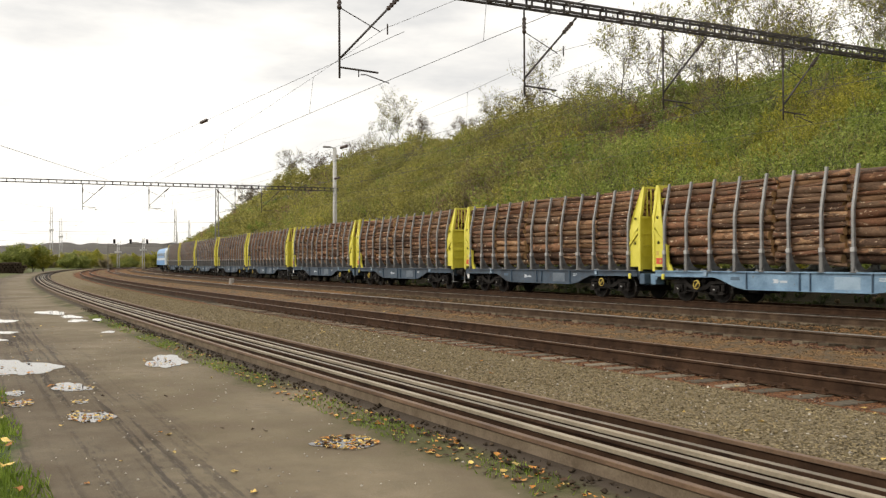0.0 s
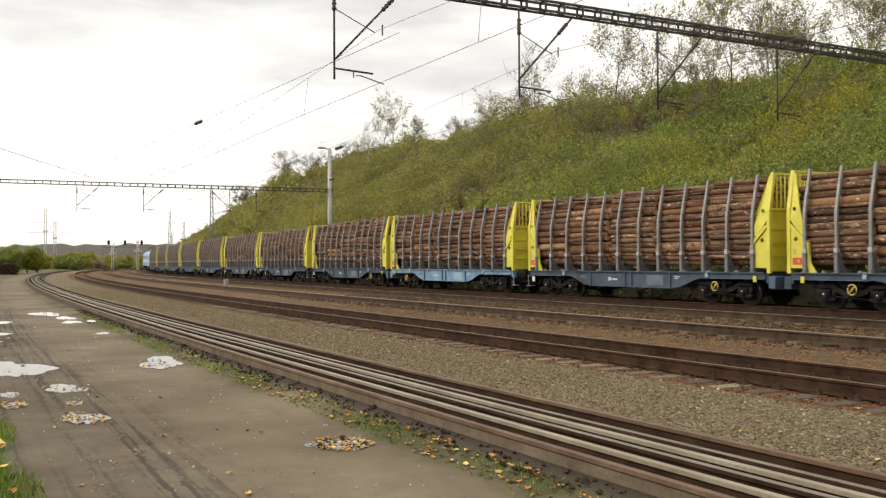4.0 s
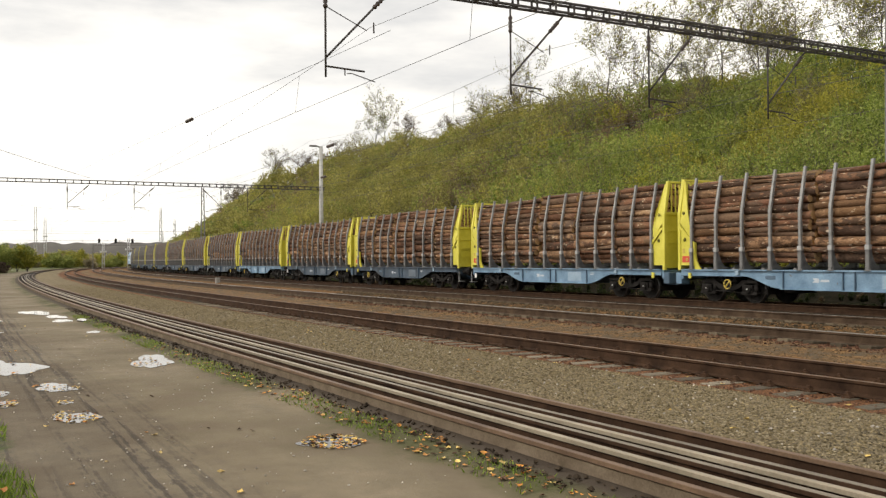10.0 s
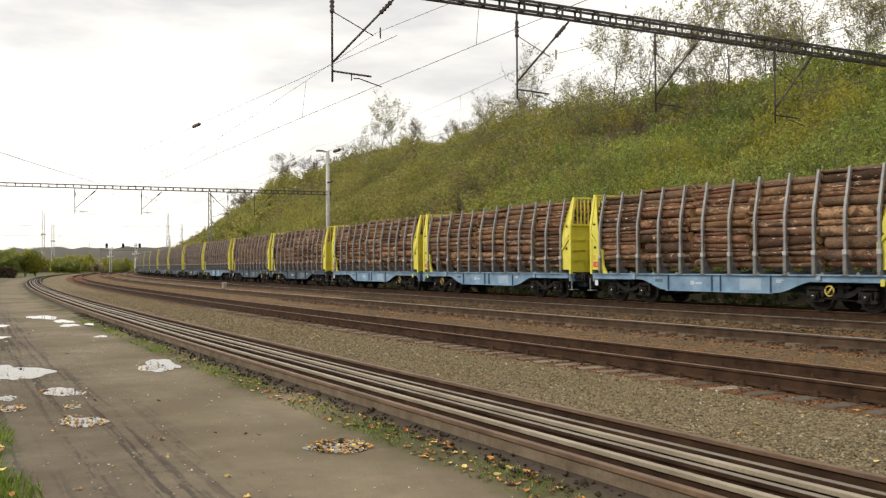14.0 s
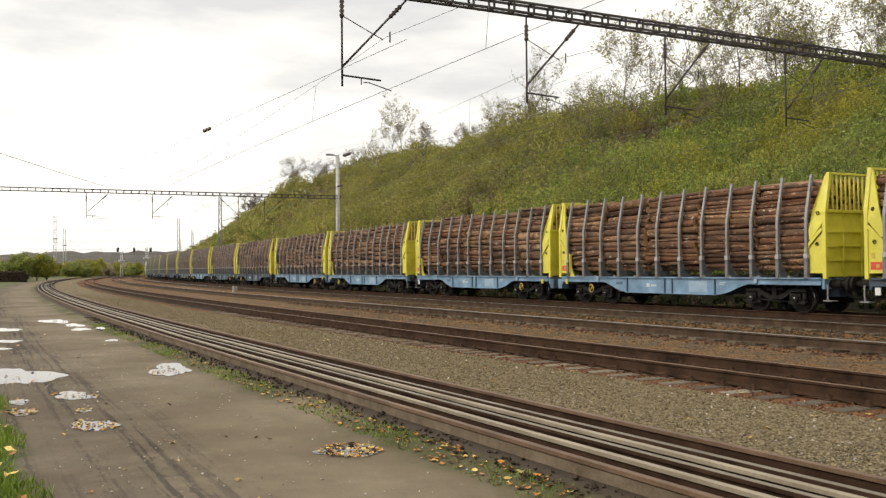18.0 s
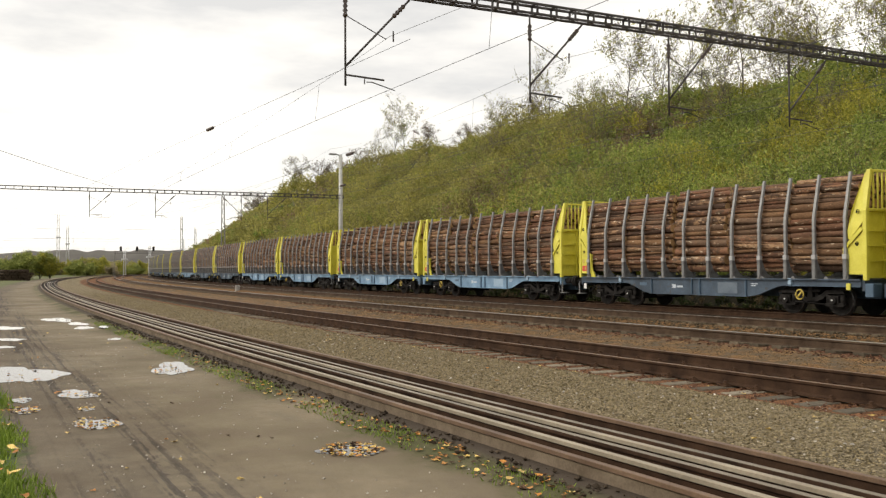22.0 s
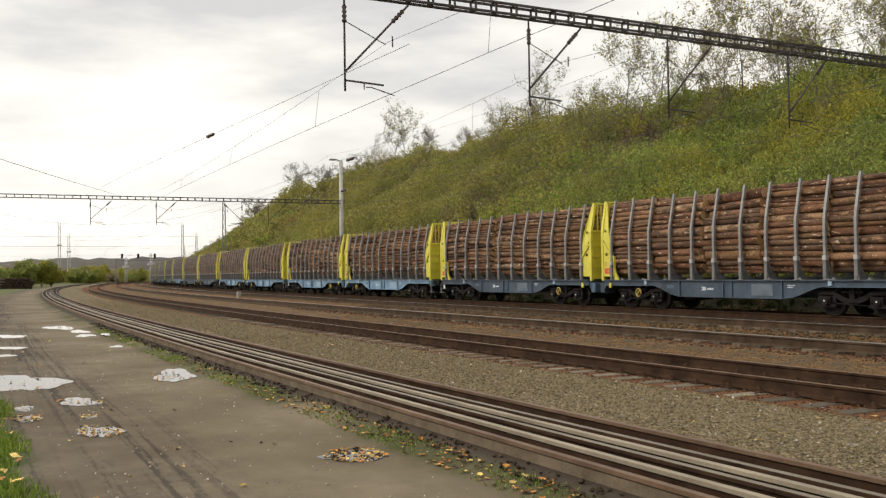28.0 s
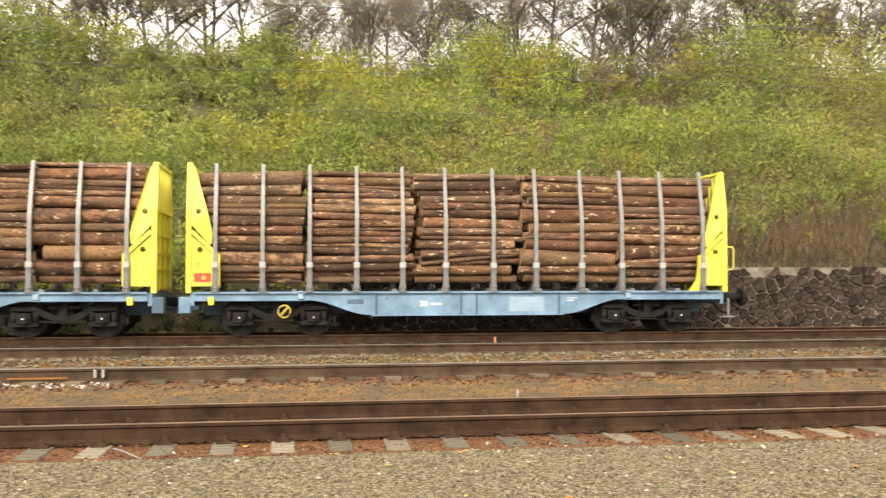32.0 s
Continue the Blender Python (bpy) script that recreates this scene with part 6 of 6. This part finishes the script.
blades(9000, -110, -34, -6, 1.2, 0.16, M_DRYGRASS, "dry verge grass", 35, lambda s, o, r: o < 0.3)


def stones(count, s0, s1, o0, o1, q0, q1, mat, label, seed, keep=None, lift=0.3):
    """Small broken stones: squashed, jittered octahedra."""
    r = np.random.default_rng(seed)
    s, o = r.uniform(s0, s1, count), r.uniform(o0, o1, count)
    if keep is not None:
        k = keep(s, o, r)
        s, o = s[k], o[k]
    n = len(s)
    q = r.uniform(q0, q1, n) ** 1.0
    c = arc_np(s, o, ground_z(s, o) + q * lift)
    base = np.array([[1, 0, 0], [0, 1, 0], [-1, 0, 0], [0, -1, 0], [0, 0, 1], [0, 0, -1]], float)
    t = r.uniform(0, 6.28, n)
    R = np.zeros((n, 3, 3))
    R[:, 0, 0], R[:, 0, 1], R[:, 1, 0], R[:, 1, 1], R[:, 2, 2] = np.cos(t), -np.sin(t), np.sin(t), np.cos(t), 1
    b = base[None] * r.uniform(0.55, 1.15, (n, 6, 1)) + r.normal(0, 0.18, (n, 6, 3))
    b[:, :, 2] *= 0.75
    V = (np.einsum("nij,nkj->nki", R, b) * q[:, None, None] + c[:, None]).reshape(-1, 3)
    f = np.array([[0, 1, 4], [1, 2, 4], [2, 3, 4], [3, 0, 4], [1, 0, 5], [2, 1, 5], [3, 2, 5], [0, 3, 5]])
    F = (np.arange(n)[:, None, None] * 6 + f[None]).reshape(-1, 3)
    tagged(new("ballast_stones", array_mesh("ballast_stones", V, F, mat)), label, "stones", kind="stuff")


M_STONE = surface("grey_brown_ballast", (0.122, 0.097, 0.055), (0.345, 0.282, 0.170), 9.0, 0.95, fine=60, bump_by=0.4, per="island")
M_STONE_RED = surface("rust_stained_ballast", (0.068, 0.034, 0.022), (0.185, 0.098, 0.064), 9.0, 0.95, fine=60, bump_by=0.4, per="island")
M_SANDY = surface("sandy_gravel", (0.090, 0.076, 0.053), (0.255, 0.218, 0.156), 9.0, 0.95, fine=60, bump_by=0.4, per="island")
M_BALLAST = surface("brown_line_ballast", (0.050, 0.037, 0.023), (0.155, 0.117, 0.075), 9.0, 0.95, fine=60, bump_by=0.4, per="island")
M_BROWN_GRAVEL = surface("earthy_brown_gravel", (0.080, 0.055, 0.030), (0.22, 0.155, 0.090), 9.0, 0.95, fine=60, bump_by=0.4, per="island")
M_PALE_STONE = surface("pale_chipping", (0.34, 0.31, 0.27), (0.58, 0.55, 0.50), 9.0, 0.95, fine=60, bump_by=0.3, per="island")
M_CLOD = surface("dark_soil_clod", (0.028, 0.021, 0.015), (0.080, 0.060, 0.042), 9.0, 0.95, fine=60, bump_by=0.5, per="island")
stones(20000, -26, -4, 6.65, 9.6, 0.009, 0.023, M_STONE, "fine grey-brown gravel between the tracks", 41)
stones(12000, -6, 13, 6.65, 9.6, 0.009, 0.022, M_SANDY, "fine sandy gravel between the tracks", 52)
stones(16000, -80, -24, 6.65, 9.8, 0.015, 0.03, M_STONE, "fine grey-brown gravel between the tracks", 47, lambda s, o, r: r.random(len(s)) < np.clip((s + 82) / 45, 0, 1))
stones(8500, -36, 14, 9.65, 13.1, 0.014, 0.034, M_STONE_RED, "rust-stained ballast of the siding", 42)
stones(5000, -36, 14, 13.1, 14.9, 0.010, 0.026, M_BROWN_GRAVEL, "brown gravel beside the line", 43)
stones(5500, -6, 17, 17.35, 19.3, 0.025, 0.055, M_SANDY, "coarse pale stony ballast", 53)
stones(8000, -45, -5, 17.35, 19.3, 0.025, 0.055, M_BALLAST, "coarse stony ballast", 44)
stones(5000, -45, 17, 14.6, 15.5, 0.02, 0.04, M_STONE_RED, "brown ballast at the sleeper ends", 45)
# near-black stones, next to the darkened ground of the train's track
stones(9000, -45, 17, 21.1, 23.3, 0.02, 0.045, M_CLOD, "dark ballast beside the train's track", 46)
stones(900, -26, 13, 6.9, 10.3, 0.010, 0.026, M_PALE_STONE, "pale chippings in the gravel", 48)
stones(110, -5.0, -2.8, 14.75, 15.45, 0.015, 0.045, M_PALE_STONE, "white rubble beside the rail", 49)
stones(900, -38, -4, 4.34, 4.70, 0.008, 0.040, M_CLOD, "dark soil clods along the rail's foot", 50, lift=0.6)
stones(500, -24, -5, 0.8, 4.3, 0.006, 0.018, M_PALE_STONE, "pale grit on the muddy road", 51)

# ---- rubble wall at the foot of the bank ----
M_RUBBLE = surface("dark_basalt_rubble", (0.013, 0.010, 0.009), (0.082, 0.062, 0.050), 4.5, 0.9, fine=26, bump_by=0.5, per="object")
M_MORTAR = surface("pale_wall_mortar", (0.075, 0.063, 0.050), (0.32, 0.275, 0.22), 3.0, 0.95, fine=40, bump_by=0.5)
wall = thing("wall_rubble", "dark rubble stone retaining wall with pale joints", "wall", kind="structure")
m = Mesh()
steps = list(np.arange(WALL_S0, 60.1, 2.5))
path = [(arc(float(s), WALL_OFF, 0), Vector((-math.sin(s / RC), math.cos(s / RC), 0))) for s in steps]
m.sweep([(0.0, -0.4), (0.0, WALL_TOP - 0.04), (0.5, WALL_TOP - 0.04), (0.5, -0.4)], path)
m.face((0, 1, 2, 3))
part("mortar_bed", m, M_MORTAR, wall)
SR = random.Random(8)
CW, CH = 0.30, 0.24
cols, rows_n = int((59.4 - WALL_S0) / CW), int((WALL_TOP + 0.1) / CH)
SEED = {(i, k): (WALL_S0 + (i + 0.5 + (0.5 if k % 2 else 0.0)) * CW + SR.uniform(-0.15, 0.15), 0.04 + k * CH + SR.uniform(-0.115, 0.115))
        for i in range(-2, cols + 3) for k in range(-2, rows_n + 3)}
for q in [q for q in SEED if SR.random() < 0.2]:
    del SEED[q]


def wall_stone(i, k):
    """The stone round one seed: a box cut by the mid-lines to its neighbours."""
    cx, cz = SEED[i, k]
    ring = [(cx - 0.4, max(cz - 0.4, -0.1)), (cx + 0.4, max(cz - 0.4, -0.1)), (cx + 0.4, min(cz + 0.4, WALL_TOP)), (cx - 0.4, min(cz + 0.4, WALL_TOP))]
    for di in range(-2, 3):
        for dk in range(-2, 3):
            if (di, dk) == (0, 0) or (i + di, k + dk) not in SEED:
                continue
            px, pz = SEED[i + di, k + dk]
            nx, nz = px - cx, pz - cz
            lim = (nx * (px + cx) + nz * (pz + cz)) / 2
            out = []
            for a, b in zip(ring, ring[1:] + ring[:1]):
                fa, fb = nx * a[0] + nz * a[1] - lim, nx * b[0] + nz * b[1] - lim
                if fa <= 0:
                    out.append(a)
                if fa * fb < 0:
                    t = fa / (fa - fb)
                    out.append((a[0] + (b[0] - a[0]) * t, a[1] + (b[1] - a[1]) * t))
            ring = out
            if len(ring) < 3:
                return None
    return ring


def cell_mesh(ring, r):
    """One stone: its outline drawn in, a rough rounded face standing out of the joint."""
    cx, cz = sum(p[0] for p in ring) / len(ring), sum(p[1] for p in ring) / len(ring)
    ring = sorted(ring, key=lambda p: math.atan2(p[1] - cz, p[0] - cx))
    pts = []
    for a, b in zip(ring, ring[1:] + ring[:1]):
        pts += [(a[0] * (1 - q) + b[0] * q, a[1] * (1 - q) + b[1] * q) for q in (0.12, 0.5, 0.88)]
    m, n = Mesh(), len(pts)
    proud = r.uniform(0.015, 0.055)
    for d, f in ((0.02, 0.95), (-proud * 0.7, 0.92), (-proud, 0.66)):
        for x, z in pts:
            m.v.append(((x - cx) * f + r.uniform(-0.011, 0.011), d + (r.uniform(-0.018, 0.018) if d < 0 else 0), (z - cz) * f + r.uniform(-0.011, 0.011)))
    for g in range(2):
        for i in range(n):
            m.face((g * n + i, g * n + (i + 1) % n, g * n + n + (i + 1) % n, g * n + n + i), 0, g == 1)
    m.face([2 * n + i for i in range(n)])
    return m, cx, cz


rest, count = Mesh(), 0
for i in range(cols):
    for k in range(rows_n):
        ring = wall_stone(i, k) if (i, k) in SEED else None
        if ring is None or max(p[1] for p in ring) - min(p[1] for p in ring) < 0.06:
            continue
        m, cx, cz = cell_mesh(ring, SR)
        at = arc_pose(cx, WALL_OFF + 0.004, cz)
        if 8.5 < cx < 19 and count < 300:
            part("stone", m, M_RUBBLE, wall, m=at)
            count += 1
        else:
            b0 = len(rest.v)
            rest.v += [tuple(at @ Vector(v)) for v in m.v]
            for f in m.f:
                rest.face([b0 + q for q in f])
tagged(part("stone", rest, M_RUBBLE, wall), "stones of the wall further along", kind="stuff")

# ---- small things by the line ----
post = tagged(part("marker_post", Mesh().box((-0.22, -0.16, -0.2), (0.22, 0.16, 0.42), cut=0.03), M_CONCRETE, m=arc_pose(-72.7, 18.6, -0.05)), "short pale concrete marker post between the main lines", "post")
M_RUSTY = surface("rusty_orange_paint", (0.24, 0.10, 0.035), (0.40, 0.17, 0.055), 6, 0.8, fine=30, bump_by=0.1)
M_ORANGE = surface("orange_paint", (0.42, 0.16, 0.04), (0.62, 0.25, 0.06), 6, 0.6, fine=30, bump_by=0.1)
peg = thing("survey_peg", "small orange and white peg on the ballast", "peg", m=arc_pose(4.58, 22.0, -0.08))
part("peg_foot", Mesh().box((-0.07, -0.05, 0), (0.07, 0.05, 0.05), cut=0.01), M_ORANGE, peg)
part("peg_post", Mesh().tube([(0, 0, 0.04), (0, 0, 0.24)], [0.035, 0.02], 8), M_ORANGE, peg)
for k, x in enumerate((-3.275, -3.153)):
    tagged(part("joint_marker", Mesh().box((-0.022, -0.008, -0.14), (0.022, 0.008, -0.012), cut=0.003), M_CONCRETE, m=arc_pose(x, TRACK_C - RAIL_GAP / 2 - 0.082, Z_C)), "pale painted tag clipped to the rail", "marker", "white rail markers")
tagged(part("paint_mark", Mesh().box((-0.45, -0.010, 0), (0.45, 0.010, 0.022)), M_RUSTY, m=arc_pose(-4.15, TRACK_C - 0.83, Z_C - 0.15)), "orange paint stripe along the rail's foot", "paint mark")
bt = thing("plastic_bottle", "small clear white plastic bottle on the ballast", "bottle", m=arc_pose(3.06, 13.1, -0.17))
part("bottle_body", Mesh().tube([(0, 0, 0), (0, 0, 0.13), (0.0, 0, 0.17)], [0.024, 0.024, 0.011], 10), M_CONCRETE, bt)
part("bottle_cap", Mesh().tube([(0, 0, 0.17), (0, 0, 0.19)], 0.013, 8), M_RED, bt)
tagged(part("stick", Mesh().tube([arc(-2.0, 10.35, -0.2), arc(-1.83, 9.95, -0.16), arc(-1.58, 9.55, -0.17)], [0.012, 0.010, 0.005], 5), M_CONCRETE), "pale dry stick lying on the ballast", "stick")
# pale rod leaning beside the bank, seen under the wagons
tagged(part("leaning_rod", Mesh().tube([arc(-15.0, 25.9, -0.1), arc(-14.7, 26.6, 0.9)], 0.035, 6), M_WHITE), "pale rod leaning at the foot of the bank", "rod")
# stack of old timber far down the road
pile = thing("timber_pile", "dark pile of old timber beside the road", "timber pile", m=pose(-189, 11.0, -0.3, 0, 0, 12))
for k in range(34):
    row = k // 9
    y = (k % 9 - 4) * 0.62 + row * 0.3
    part("old_log", Mesh().tube([(PR.uniform(-0.3, 0.3) - 3, y, 0.3 + row * 0.52), (3 + PR.uniform(-0.3, 0.3), y, 0.3 + row * 0.52)], PR.uniform(0.22, 0.31), 8), M_CLOD, pile)


motions()
